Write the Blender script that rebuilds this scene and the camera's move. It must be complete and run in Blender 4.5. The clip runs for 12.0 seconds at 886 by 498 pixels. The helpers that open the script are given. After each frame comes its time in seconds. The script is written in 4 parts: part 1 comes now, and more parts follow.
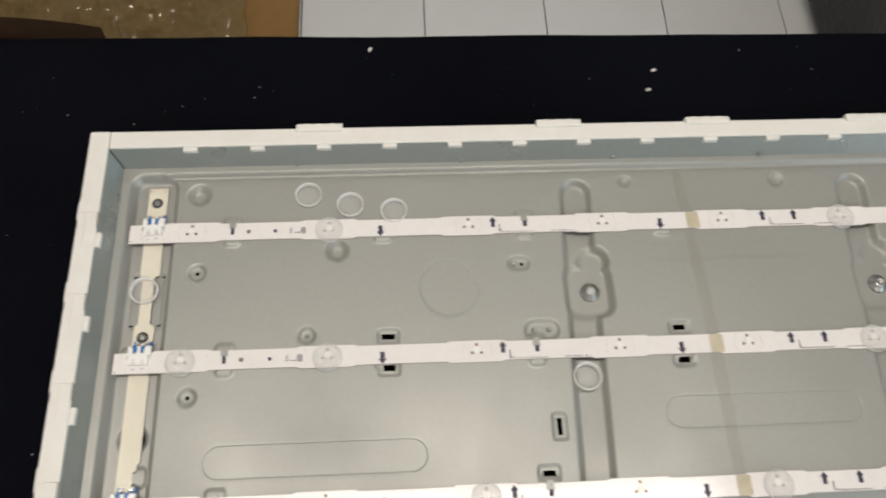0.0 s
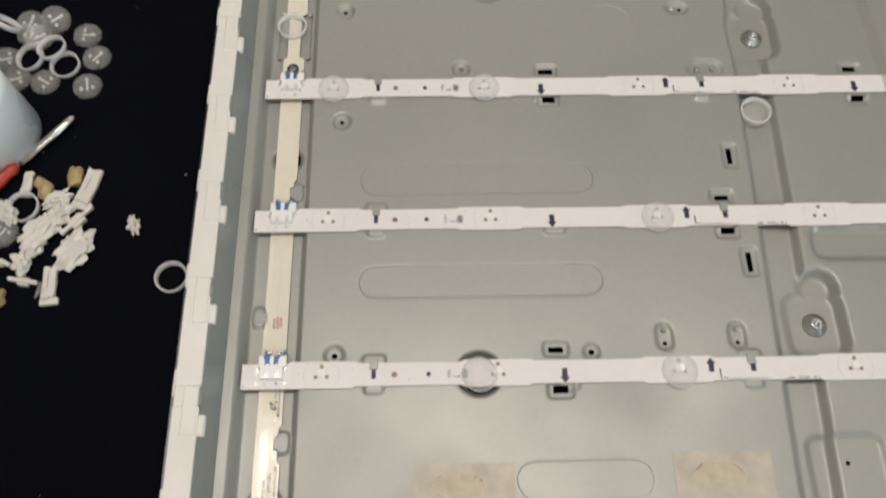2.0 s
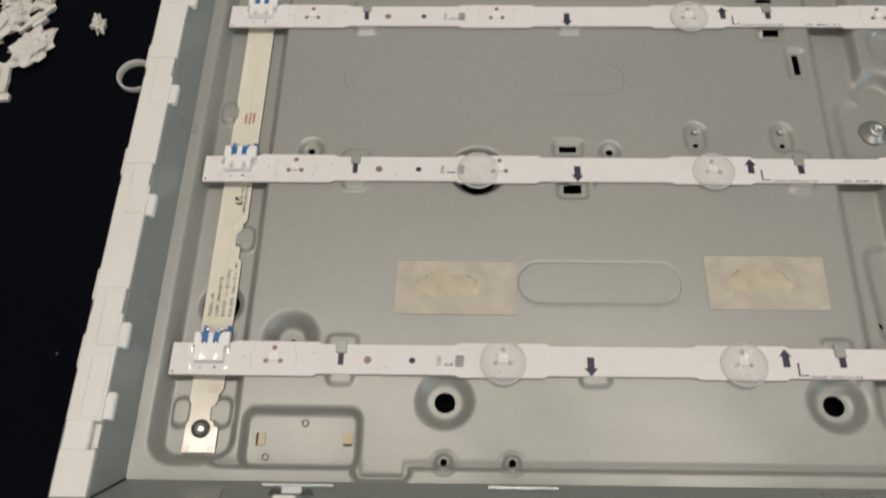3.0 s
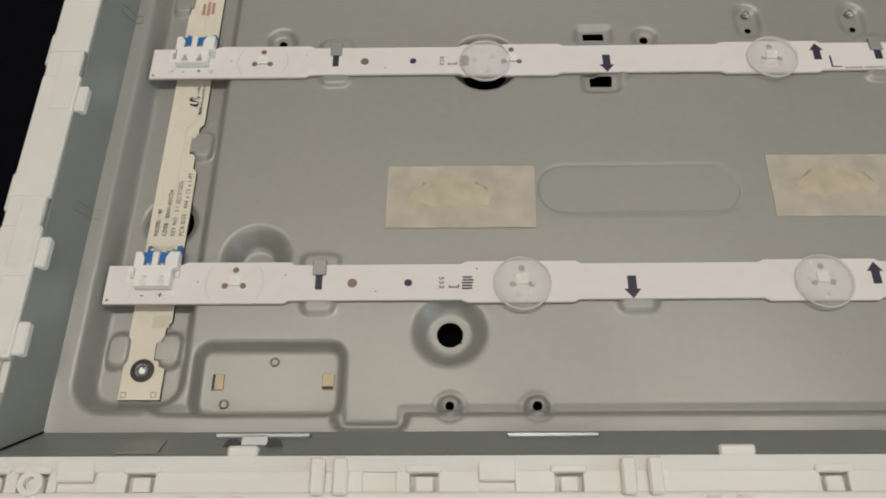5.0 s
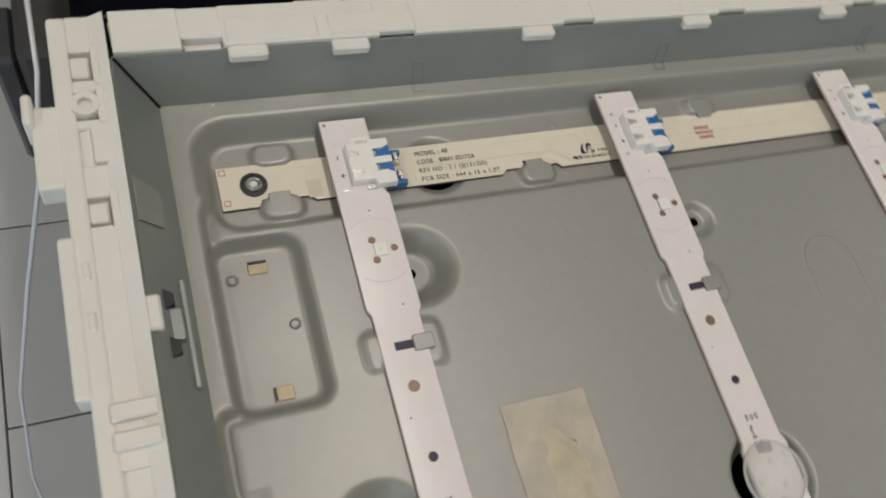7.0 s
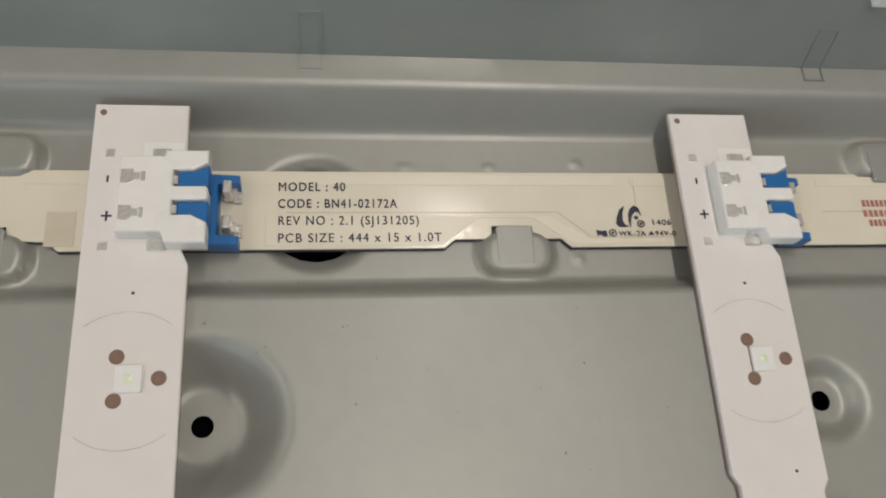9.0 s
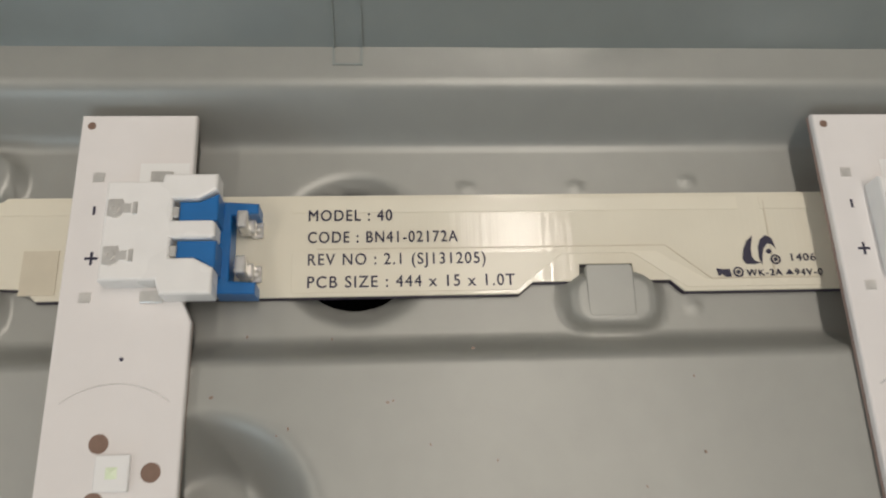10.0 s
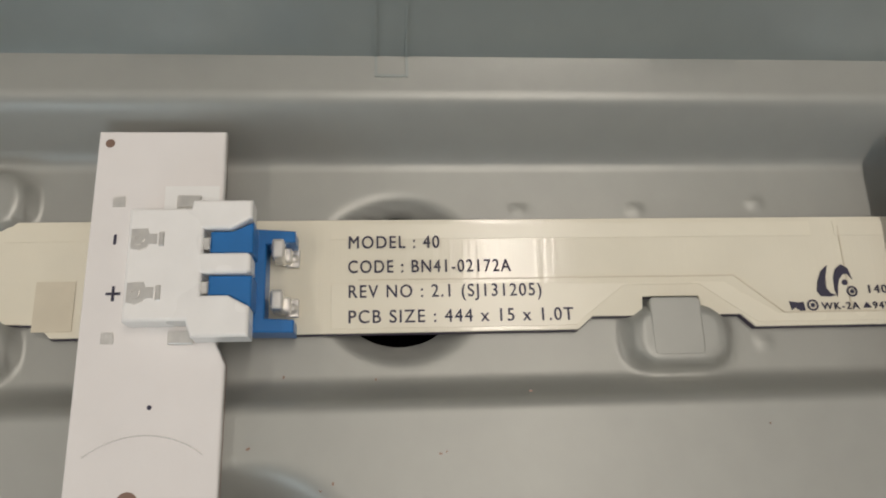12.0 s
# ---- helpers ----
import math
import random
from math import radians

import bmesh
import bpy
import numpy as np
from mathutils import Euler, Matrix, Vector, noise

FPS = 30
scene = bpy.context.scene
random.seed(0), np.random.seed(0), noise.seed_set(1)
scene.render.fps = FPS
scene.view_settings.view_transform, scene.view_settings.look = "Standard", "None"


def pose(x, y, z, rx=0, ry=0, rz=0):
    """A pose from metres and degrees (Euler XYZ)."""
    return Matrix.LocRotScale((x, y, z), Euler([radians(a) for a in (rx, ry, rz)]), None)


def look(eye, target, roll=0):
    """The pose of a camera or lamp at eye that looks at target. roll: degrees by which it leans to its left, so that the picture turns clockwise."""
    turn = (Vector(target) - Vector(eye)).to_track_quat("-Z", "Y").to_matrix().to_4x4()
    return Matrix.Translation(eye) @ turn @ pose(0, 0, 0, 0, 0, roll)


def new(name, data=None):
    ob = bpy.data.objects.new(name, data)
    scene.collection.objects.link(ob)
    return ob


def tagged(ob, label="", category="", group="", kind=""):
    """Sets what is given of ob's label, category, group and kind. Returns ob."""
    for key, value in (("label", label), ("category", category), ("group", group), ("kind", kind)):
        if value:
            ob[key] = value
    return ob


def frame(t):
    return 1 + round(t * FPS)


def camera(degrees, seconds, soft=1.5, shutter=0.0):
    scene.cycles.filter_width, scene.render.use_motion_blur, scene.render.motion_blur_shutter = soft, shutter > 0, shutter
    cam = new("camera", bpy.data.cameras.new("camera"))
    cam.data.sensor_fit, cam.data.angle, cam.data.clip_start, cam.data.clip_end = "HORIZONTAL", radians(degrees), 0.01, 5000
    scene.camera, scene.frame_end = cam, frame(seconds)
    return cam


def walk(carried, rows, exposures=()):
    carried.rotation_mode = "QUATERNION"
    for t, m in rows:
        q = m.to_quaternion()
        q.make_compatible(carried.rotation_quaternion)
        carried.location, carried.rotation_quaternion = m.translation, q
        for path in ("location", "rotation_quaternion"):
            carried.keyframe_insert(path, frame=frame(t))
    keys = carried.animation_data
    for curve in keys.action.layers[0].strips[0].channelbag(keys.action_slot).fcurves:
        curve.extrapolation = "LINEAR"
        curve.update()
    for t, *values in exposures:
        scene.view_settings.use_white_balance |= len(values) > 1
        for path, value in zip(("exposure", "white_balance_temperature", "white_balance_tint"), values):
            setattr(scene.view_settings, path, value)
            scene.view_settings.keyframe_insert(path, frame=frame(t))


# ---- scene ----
PATH = [
    (0, (0.17177, 0.16001, 0.50922), (0.22562, 0.57195, -0.40040), 5.21),
    (0.5, (0.11100, 0.16616, 0.50004), (0.14569, 0.57717, -0.41093), 3.73),
    (1, (0.08749, 0.14860, 0.48981), (0.12400, 0.54347, -0.42820), 4.68),
    (1.5, (0.08277, 0.08586, 0.45993), (0.11145, 0.48111, -0.45820), 3.17),
    (2, (0.08590, 0.01622, 0.42123), (0.10513, 0.42458, -0.49139), 1.69),
    (2.5, (0.09504, -0.03246, 0.37024), (0.10058, 0.38593, -0.53801), 0.41),
    (3, (0.10445, -0.06704, 0.31786), (0.08418, 0.37787, -0.57749), -1.92),
    (3.2, (0.10508, -0.07408, 0.30425), (0.08123, 0.36121, -0.59572), -2.42),
    (4.8, (0.09982, -0.07194, 0.24427), (0.09058, 0.37921, -0.64813), -1.29),
    (5, (0.10098, -0.06989, 0.24276), (0.08570, 0.37905, -0.65067), -2.15),
    (5.5, (0.08996, -0.06291, 0.24082), (0.08586, 0.37627, -0.65757), -0.43),
    (6, (0.07424, -0.05309, 0.23121), (0.04933, 0.36198, -0.67824), 12.57),
    (6.5, (0.09586, -0.04078, 0.21882), (-0.14118, 0.37083, -0.66117), 19.17),
    (7, (0.11120, -0.01790, 0.19880), (-0.24810, 0.31420, -0.67380), 29.60),
    (7.2, (0.11168, -0.00613, 0.19277), (-0.27217, 0.29070, -0.68162), 30.07),
    (7.5, (0.10220, 0.01790, 0.17700), (-0.29100, 0.26380, -0.70800), 28.40),
    (7.7, (0.09125, 0.03581, 0.16390), (-0.29378, 0.25977, -0.73142), 27.75),
    (9.3, (0.04766, 0.06519, 0.11009), (-0.30282, 0.20054, -0.81665), 19.02),
    (9.5, (0.04464, 0.06562, 0.10559), (-0.30706, 0.18847, -0.82242), 17.23),
    (10, (0.03519, 0.06816, 0.09355), (-0.29705, 0.13279, -0.84743), 9.62),
    (10.5, (0.02706, 0.06227, 0.08138), (-0.29933, 0.14183, -0.86050), 12.02),
    (11, (0.02484, 0.05997, 0.07939), (-0.28724, 0.12924, -0.86814), 11.26),
    (11.5, (0.02838, 0.06107, 0.08216), (-0.29677, 0.13857, -0.86033), 12.05),
    (12, (0.02570, 0.06151, 0.08756), (-0.27077, 0.14005, -0.86425), 13.58),
]
cam = camera(58.05, 12.0, soft=1.9, shutter=0.3)
walk(cam, [(t, look(eye, target, roll)) for t, eye, target, roll in PATH], exposures=[(0, 0.24), (1.5, 0.15), (2.5, 0.02), (5.0, -0.18), (7.5, -0.26), (9.5, -0.17), (12, -0.16)])

# ---- light: one long ceiling tube, two added fill lamps, a window and a bright closed room ----
CEIL, FLOOR_Z, CLOTH_Z = 2.05, -0.75, -0.0095
world = bpy.data.worlds.new("world")
scene.world = world
world.use_nodes = True
world.node_tree.nodes["Background"].inputs[0].default_value = (0.9, 0.95, 1.0, 1)
world.node_tree.nodes["Background"].inputs[1].default_value = 0.3


def area_lamp(name, m, sx, sy, watts, color):
    lamp = bpy.data.lights.new(name, "AREA")
    lamp.shape, lamp.size, lamp.size_y, lamp.energy, lamp.color = "RECTANGLE", sx, sy, watts, color
    ob = new(name, lamp)
    ob.matrix_world = m
    return ob


# first is the tube; the other two are fills added to brighten the floor
TUBE_AND_FILLS = [(0.12, 0.40), (0.1, -1.45), (0.2, 2.75)]
for lx, ly in TUBE_AND_FILLS:
    area_lamp("tube_and_fill_light", pose(lx, ly, CEIL - 0.09), 1.95, 0.10, (19.6 if ly > 0 else 13.5) if ly < 1 else 9.5, (1.0, 0.902, 0.818))
area_lamp("window_light", look((2.75, -1.75, 0.45), (0.0, 0.1, 0.0)), 2.2, 1.7, 44, (0.70, 0.86, 1.0))


# ---- materials ----
def mat(name, color, rough=0.5, metal=0.0, var=0.06, scale=60.0, bump=0.0, bump_scale=400.0, stain=0.0, stain_scale=8.0, seethrough=0.0, emit=0.0, rand=0.0, rvar=0.08, coat=0.0, spec=0.5, ripple=None):
    m = bpy.data.materials.new(name)
    m.use_nodes = True
    nt = m.node_tree
    b = nt.nodes["Principled BSDF"]
    b.inputs["Metallic"].default_value = metal
    b.inputs["Coat Weight"].default_value, b.inputs["Specular IOR Level"].default_value = coat, spec
    co = nt.nodes.new("ShaderNodeTexCoord")
    n1 = nt.nodes.new("ShaderNodeTexNoise")
    n1.inputs["Scale"].default_value, n1.inputs["Detail"].default_value = scale, 5
    nt.links.new(co.outputs["Object"], n1.inputs["Vector"])
    n2 = nt.nodes.new("ShaderNodeTexNoise")
    n2.inputs["Scale"].default_value, n2.inputs["Detail"].default_value = stain_scale, 6
    nt.links.new(co.outputs["Object"], n2.inputs["Vector"])
    r1 = nt.nodes.new("ShaderNodeMapRange")
    r1.inputs[1].default_value, r1.inputs[2].default_value, r1.inputs[3].default_value, r1.inputs[4].default_value = 0.25, 0.75, 1 - var, 1 + var
    nt.links.new(n1.outputs["Fac"], r1.inputs[0])
    r2 = nt.nodes.new("ShaderNodeMapRange")
    r2.inputs[1].default_value, r2.inputs[2].default_value, r2.inputs[3].default_value, r2.inputs[4].default_value = 0.35, 0.75, 1.0, 1 - stain
    nt.links.new(n2.outputs["Fac"], r2.inputs[0])
    mul = nt.nodes.new("ShaderNodeMath")
    mul.operation = "MULTIPLY"
    nt.links.new(r1.outputs[0], mul.inputs[0])
    nt.links.new(r2.outputs[0], mul.inputs[1])
    last = mul
    if rand:
        info = nt.nodes.new("ShaderNodeObjectInfo")
        r3 = nt.nodes.new("ShaderNodeMapRange")
        r3.inputs[3].default_value, r3.inputs[4].default_value = 1 - rand, 1 + rand
        nt.links.new(info.outputs["Random"], r3.inputs[0])
        last = nt.nodes.new("ShaderNodeMath")
        last.operation = "MULTIPLY"
        nt.links.new(mul.outputs[0], last.inputs[0])
        nt.links.new(r3.outputs[0], last.inputs[1])
    vm = nt.nodes.new("ShaderNodeVectorMath")
    vm.operation = "SCALE"
    vm.inputs[0].default_value = color
    nt.links.new(last.outputs[0], vm.inputs["Scale"])
    nt.links.new(vm.outputs[0], b.inputs["Base Color"])
    rr = nt.nodes.new("ShaderNodeMapRange")
    rr.inputs[1].default_value, rr.inputs[2].default_value = 0.3, 0.7
    rr.inputs[3].default_value, rr.inputs[4].default_value = max(0.02, rough - rvar), min(1, rough + rvar)
    nt.links.new(n2.outputs["Fac"], rr.inputs[0])
    nt.links.new(rr.outputs[0], b.inputs["Roughness"])
    if bump:
        n3 = nt.nodes.new("ShaderNodeTexNoise")
        n3.inputs["Scale"].default_value, n3.inputs["Detail"].default_value = bump_scale, 4
        if ripple:
            vr = nt.nodes.new("ShaderNodeVectorMath")
            vr.operation = "MULTIPLY"
            vr.inputs[1].default_value = ripple
            nt.links.new(co.outputs["Object"], vr.inputs[0])
            nt.links.new(vr.outputs[0], n3.inputs["Vector"])
        else:
            nt.links.new(co.outputs["Object"], n3.inputs["Vector"])
        bp = nt.nodes.new("ShaderNodeBump")
        bp.inputs["Strength"].default_value, bp.inputs["Distance"].default_value = bump, (1.0 / bump_scale if not ripple else 0.0008)
        nt.links.new(n3.outputs["Fac"], bp.inputs["Height"])
        nt.links.new(bp.outputs[0], b.inputs["Normal"])
    if emit:
        b.inputs["Emission Color"].default_value, b.inputs["Emission Strength"].default_value = (*color, 1), emit
    if seethrough:
        out = nt.nodes["Material Output"]
        tr, mx = nt.nodes.new("ShaderNodeBsdfTransparent"), nt.nodes.new("ShaderNodeMixShader")
        mx.inputs[0].default_value = seethrough
        nt.links.new(b.outputs[0], mx.inputs[1])
        nt.links.new(tr.outputs[0], mx.inputs[2])
        nt.links.new(mx.outputs[0], out.inputs["Surface"])
    return m


STEEL = mat("galvanised_steel", (0.352, 0.356, 0.328), 0.42, 0.30, 0.025, 300, 0.012, 900, 0.05, 12)
# same steel; the bluer base carries the cool light reflected by the side walls
WALLSTEEL = mat("light_tinted_side_steel", (0.33, 0.36, 0.345), 0.34, 0.50, 0.03, 200, 0.012, 900, 0.06, 20)
DARKSTEEL = mat("dark_edge_steel", (0.10, 0.10, 0.11), 0.35, 0.8, 0.1, 200)
RAIL = mat("white_frame_plastic", (0.80, 0.785, 0.73), 0.42, 0, 0.03, 120, 0.04, 700, 0.05, 30)
BOARD = mat("white_led_board", (0.84, 0.81, 0.785), 0.14, 0, 0.02, 200, 0.015, 250, 0.03, 40, rvar=0.04)
CREAM = mat("cream_link_board", (0.81, 0.765, 0.63), 0.13, 0, 0.025, 160, 0.035, 1.0, 0.05, 60, rvar=0.04, ripple=(60, 1500, 60))
CREAM2 = mat("cream_trace", (0.80, 0.755, 0.62), 0.26, 0, 0.02, 200)
PATCH = mat("beige_board_patch", (0.67, 0.61, 0.48), 0.3, 0, 0.05, 300)
FAINT = mat("faint_grey_trace", (0.62, 0.61, 0.58), 0.4, 0, 0.05, 300, seethrough=0.84)
EDGE = mat("board_edge", (0.36, 0.26, 0.22), 0.6, 0, 0.1, 400)
CORE = mat("dark_board_core", (0.05, 0.04, 0.07), 0.6, 0, 0.1, 300)
INK = mat("dark_print", (0.025, 0.022, 0.05), 0.5, 0, 0.1, 300)
REDINK = mat("red_print", (0.45, 0.16, 0.13), 0.5, 0, 0.1, 300)
COPPER = mat("copper_pad", (0.24, 0.155, 0.115), 0.4, 0.2, 0.12, 900)
NYLON = mat("white_nylon", (0.86, 0.86, 0.84), 0.35, 0, 0.02, 200, 0.0)
MILKY = mat("milky_nylon", (0.94, 0.93, 0.90), 0.3, 0, 0.03, 300, 0.0, seethrough=0.07)
BLUE = mat("blue_plastic", (0.015, 0.15, 0.42), 0.35, 0, 0.06, 300)
TIN = mat("tinned_metal", (0.76, 0.74, 0.70), 0.30, 0.65, 0.08, 800, 0.1, 900)
ZINC = mat("zinc_screw", (0.50, 0.51, 0.49), 0.34, 1.0, 0.12, 600, 0.1, 900)
RUBBER = mat("black_ring", (0.02, 0.02, 0.024), 0.5, 0, 0.1, 300)
# flat black, for the sheet that darkens the holes and for the corner seams
BLACK = mat("flat_black", (0.004, 0.004, 0.005), 0.9, 0, 0.1, 300, spec=0.02)
STRIPLENS = mat("strip_lens_plastic", (0.93, 0.92, 0.89), 0.08, 0, 0.03, 200, seethrough=0.78, spec=0.7)
LENS = mat("clear_lens_plastic", (0.92, 0.91, 0.88), 0.12, 0, 0.02, 200, seethrough=0.86)
RIM = mat("frosted_lens_rim", (0.92, 0.92, 0.90), 0.22, 0, 0.03, 200, seethrough=0.42)
LEDY = mat("led_window", (0.75, 0.85, 0.62), 0.3, 0, 0.05, 800)
TAPE = mat("yellowed_film_tape", (0.80, 0.73, 0.60), 0.40, 0, 0.20, 120, 0.10, 350, 0.16, 60, seethrough=0.50)
GLUE = mat("dried_yellow_glue", (0.76, 0.68, 0.50), 0.45, 0, 0.15, 150, 0.2, 200, 0.15, 60, seethrough=0.36)
STAIN = mat("brown_tape_residue", (0.42, 0.36, 0.23), 0.4, 0, 0.15, 60, seethrough=0.945)
CLOTH = mat("black_cloth", (0.0042, 0.0048, 0.0076), 0.95, 0, 0.25, 900, 0.5, 1400, 0.3, 6, spec=0.03)
LINT = mat("lint", (0.22, 0.22, 0.22), 0.8, 0, 0.2, 900)
TILE = mat("grey_floor_tile", (0.70, 0.70, 0.69), 0.30, 0, 0.03, 12, 0.02, 60, 0.06, 3, rand=0.03)
GROUT = mat("grout", (0.16, 0.16, 0.16), 0.9, 0, 0.1, 80)
PLASTER = mat("wall_paint", (0.72, 0.71, 0.68), 0.8, 0, 0.03, 5, 0.05, 120)
CARD = mat("brown_cardboard", (0.27, 0.145, 0.038), 0.75, 0, 0.08, 40, 0.1, 300, 0.12, 6)
CARDIN = mat("dark_cardboard", (0.075, 0.034, 0.011), 0.8, 0, 0.08, 40, 0.1, 300)
WRAP = mat("bubble_wrap", (0.26, 0.18, 0.075), 0.10, 0, 0.1, 30, 0.0, 100, 0.1, 20, seethrough=0.35)
WHITEBOX = mat("white_card", (0.75, 0.75, 0.72), 0.6, 0, 0.03, 20)
BLACKBAG = mat("black_vinyl", (0.012, 0.012, 0.012), 0.5, 0, 0.2, 30, 0.2, 80)
REDGRIP = mat("red_grip", (0.52, 0.055, 0.03), 0.38, 0, 0.1, 120, 0.06, 300, 0.15, 60)
WORN = mat("worn_grip_end", (0.50, 0.24, 0.15), 0.5, 0, 0.15, 200, 0.1, 400)
CUP = mat("milky_plastic", (0.80, 0.84, 0.83), 0.3, 0, 0.02, 20)
CREAMCUP = mat("cup_inside", (0.80, 0.77, 0.70), 0.5, 0, 0.03, 20)
CHROME = mat("chrome_shaft", (0.75, 0.72, 0.68), 0.18, 1.0, 0.05, 300)
WOODTAN = mat("tan_wood", (0.52, 0.38, 0.22), 0.6, 0, 0.15, 150)
AMBER = mat("dried_amber_glue", (0.42, 0.32, 0.15), 0.35, 0, 0.2, 120, 0.3, 200)
TAN = mat("pale_brass_insert", (0.52, 0.44, 0.28), 0.45, 0.1, 0.15, 300)
CLIPW = mat("white_clip_plastic", (0.70, 0.68, 0.62), 0.4, 0, 0.06, 150, rand=0.06)
TABLEWOOD = mat("table_edge", (0.045, 0.042, 0.04), 0.6, 0, 0.15, 40)
LAMPW = mat("lamp_housing", (0.8, 0.8, 0.8), 0.5, 0, 0.02, 10)
WIRE = mat("white_wire", (0.75, 0.76, 0.78), 0.4, 0, 0.05, 100)


# ---- mesh helpers ----
def link_bm(name, bm, material, smooth=False):
    me = bpy.data.meshes.new(name)
    bmesh.ops.recalc_face_normals(bm, faces=bm.faces)
    bm.to_mesh(me)
    bm.free()
    me.materials.append(material)
    if smooth:
        for p in me.polygons:
            p.use_smooth = True
    return new(name, me)


def part(name, bm, material, parent, label="", smooth=False):
    ob = link_bm(name, bm, material, smooth)
    ob.parent = parent
    if label:
        tagged(ob, label=label)
    return ob


def shared(name, me, parent, m, label=""):
    ob = new(name, me)
    ob.parent, ob.matrix_basis = parent, m
    if label:
        tagged(ob, label=label)
    return ob


def empty(name, loc, label, category, group="", kind="", rz=0.0):
    ob = new(name)
    ob.matrix_basis = pose(*loc, 0, 0, rz)
    ob.empty_display_size = 0.01
    return tagged(ob, label, category, group, kind)


def box(bm, x0, x1, y0, y1, z0, z1, bevel=0.0, seg=1, m=None):
    """An upright box, bevelled, added to bm."""
    t = bmesh.new()
    bmesh.ops.create_cube(t, size=1)
    bmesh.ops.scale(t, vec=(x1 - x0, y1 - y0, z1 - z0), verts=t.verts)
    bmesh.ops.translate(t, vec=((x0 + x1) / 2, (y0 + y1) / 2, (z0 + z1) / 2), verts=t.verts)
    if bevel:
        bmesh.ops.bevel(t, geom=t.edges[:], offset=bevel, segments=seg, profile=0.5, affect="EDGES")
    join(bm, t, m)
    return bm


def join(bm, t, m=None):
    if m is not None:
        t.transform(m)
    me = bpy.data.meshes.new("tmp")
    t.to_mesh(me)
    t.free()
    bm.from_mesh(me)
    bpy.data.meshes.remove(me)


def prism(bm, outline, z0, z1, bevel=0.0, m=None):
    """An outline of (x, y) drawn up from z0 to z1, its upper edge bevelled."""
    t = bmesh.new()
    low = [t.verts.new((x, y, z0)) for x, y in outline]
    f = t.faces.new(low)
    up = bmesh.ops.extrude_face_region(t, geom=[f])["geom"]
    bmesh.ops.translate(t, vec=(0, 0, z1 - z0), verts=[v for v in up if isinstance(v, bmesh.types.BMVert)])
    bmesh.ops.recalc_face_normals(t, faces=t.faces)
    if bevel:
        top = [e for e in t.edges if all(abs(v.co.z - z1) < 1e-7 for v in e.verts)]
        bmesh.ops.bevel(t, geom=top, offset=bevel, segments=2, profile=0.5, affect="EDGES")
    join(bm, t, m)
    return bm


def lathe(bm, profile, seg=32, m=None, close=True):
    """A profile of (radius, height) turned about z."""
    t = bmesh.new()
    rings = []
    for r, z in profile:
        if r < 1e-6:
            rings.append([t.verts.new((0, 0, z))])
        else:
            rings.append([t.verts.new((r * math.cos(2 * math.pi * k / seg), r * math.sin(2 * math.pi * k / seg), z)) for k in range(seg)])
    pairs = list(zip(rings, rings[1:])) + ([(rings[-1], rings[0])] if close and len(rings[0]) > 1 and len(rings[-1]) > 1 else [])
    for a, b in pairs:
        for k in range(seg):
            j = (k + 1) % seg
            if len(a) == 1 and len(b) > 1:
                t.faces.new((a[0], b[k], b[j]))
            elif len(b) == 1 and len(a) > 1:
                t.faces.new((a[k], b[0], a[j]))
            elif len(a) > 1:
                t.faces.new((a[k], b[k], b[j], a[j]))
    bmesh.ops.recalc_face_normals(t, faces=t.faces)
    join(bm, t, m)
    return bm


def tube(bm, points, radius, seg=10, taper=None):
    """A round tube along points, its ends closed."""
    t = bmesh.new()
    rings = []
    pts = [Vector(p) for p in points]
    for i, p in enumerate(pts):
        d = (pts[min(i + 1, len(pts) - 1)] - pts[max(i - 1, 0)]).normalized()
        a = d.cross(Vector((0, 0, 1)) if abs(d.z) < 0.9 else Vector((1, 0, 0))).normalized()
        b = d.cross(a)
        r = radius if taper is None else radius * taper[i]
        rings.append([t.verts.new(p + r * (a * math.cos(2 * math.pi * k / seg) + b * math.sin(2 * math.pi * k / seg))) for k in range(seg)])
    for a, b in zip(rings, rings[1:]):
        for k in range(seg):
            t.faces.new((a[k], a[(k + 1) % seg], b[(k + 1) % seg], b[k]))
    t.faces.new(rings[0])
    t.faces.new(rings[-1][::-1])
    bmesh.ops.recalc_face_normals(t, faces=t.faces)
    join(bm, t)
    return bm


def disc(bm, x, y, r, z0, z1, seg=20):
    return lathe(bm, [(0, z0), (r, z0), (r, z1), (0, z1)], seg, pose(x, y, 0), close=False)


def rounded(x0, x1, y0, y1, r, n=5):
    out = []
    for cx, cy, a in ((x1 - r, y1 - r, 0), (x0 + r, y1 - r, 90), (x0 + r, y0 + r, 180), (x1 - r, y0 + r, 270)):
        out += [(cx + r * math.cos(math.radians(a + 90 * k / n)), cy + r * math.sin(math.radians(a + 90 * k / n))) for k in range(n + 1)]
    return out


def text_mesh(words, size, thick=0.00004):
    cu = bpy.data.curves.new("print", "FONT")
    cu.body, cu.size, cu.extrude, cu.space_character = words, size, thick, 1.18
    ob = new("print", cu)
    bpy.context.view_layer.update()
    me = bpy.data.meshes.new_from_object(ob.evaluated_get(bpy.context.evaluated_depsgraph_get()))
    bpy.data.objects.remove(ob)
    # a second run of ink, a hair to the side, for the bold stroke
    co = [tuple(v.co) for v in me.vertices]
    faces = [tuple(p.vertices) for p in me.polygons]
    bold = bpy.data.meshes.new("print")
    w, n = size * 0.022, len(co)
    bold.from_pydata(co + [(x + w, y + w * 0.5, z - 0.00001) for x, y, z in co], [], faces + [tuple(i + n for i in f) for f in faces])
    return bold


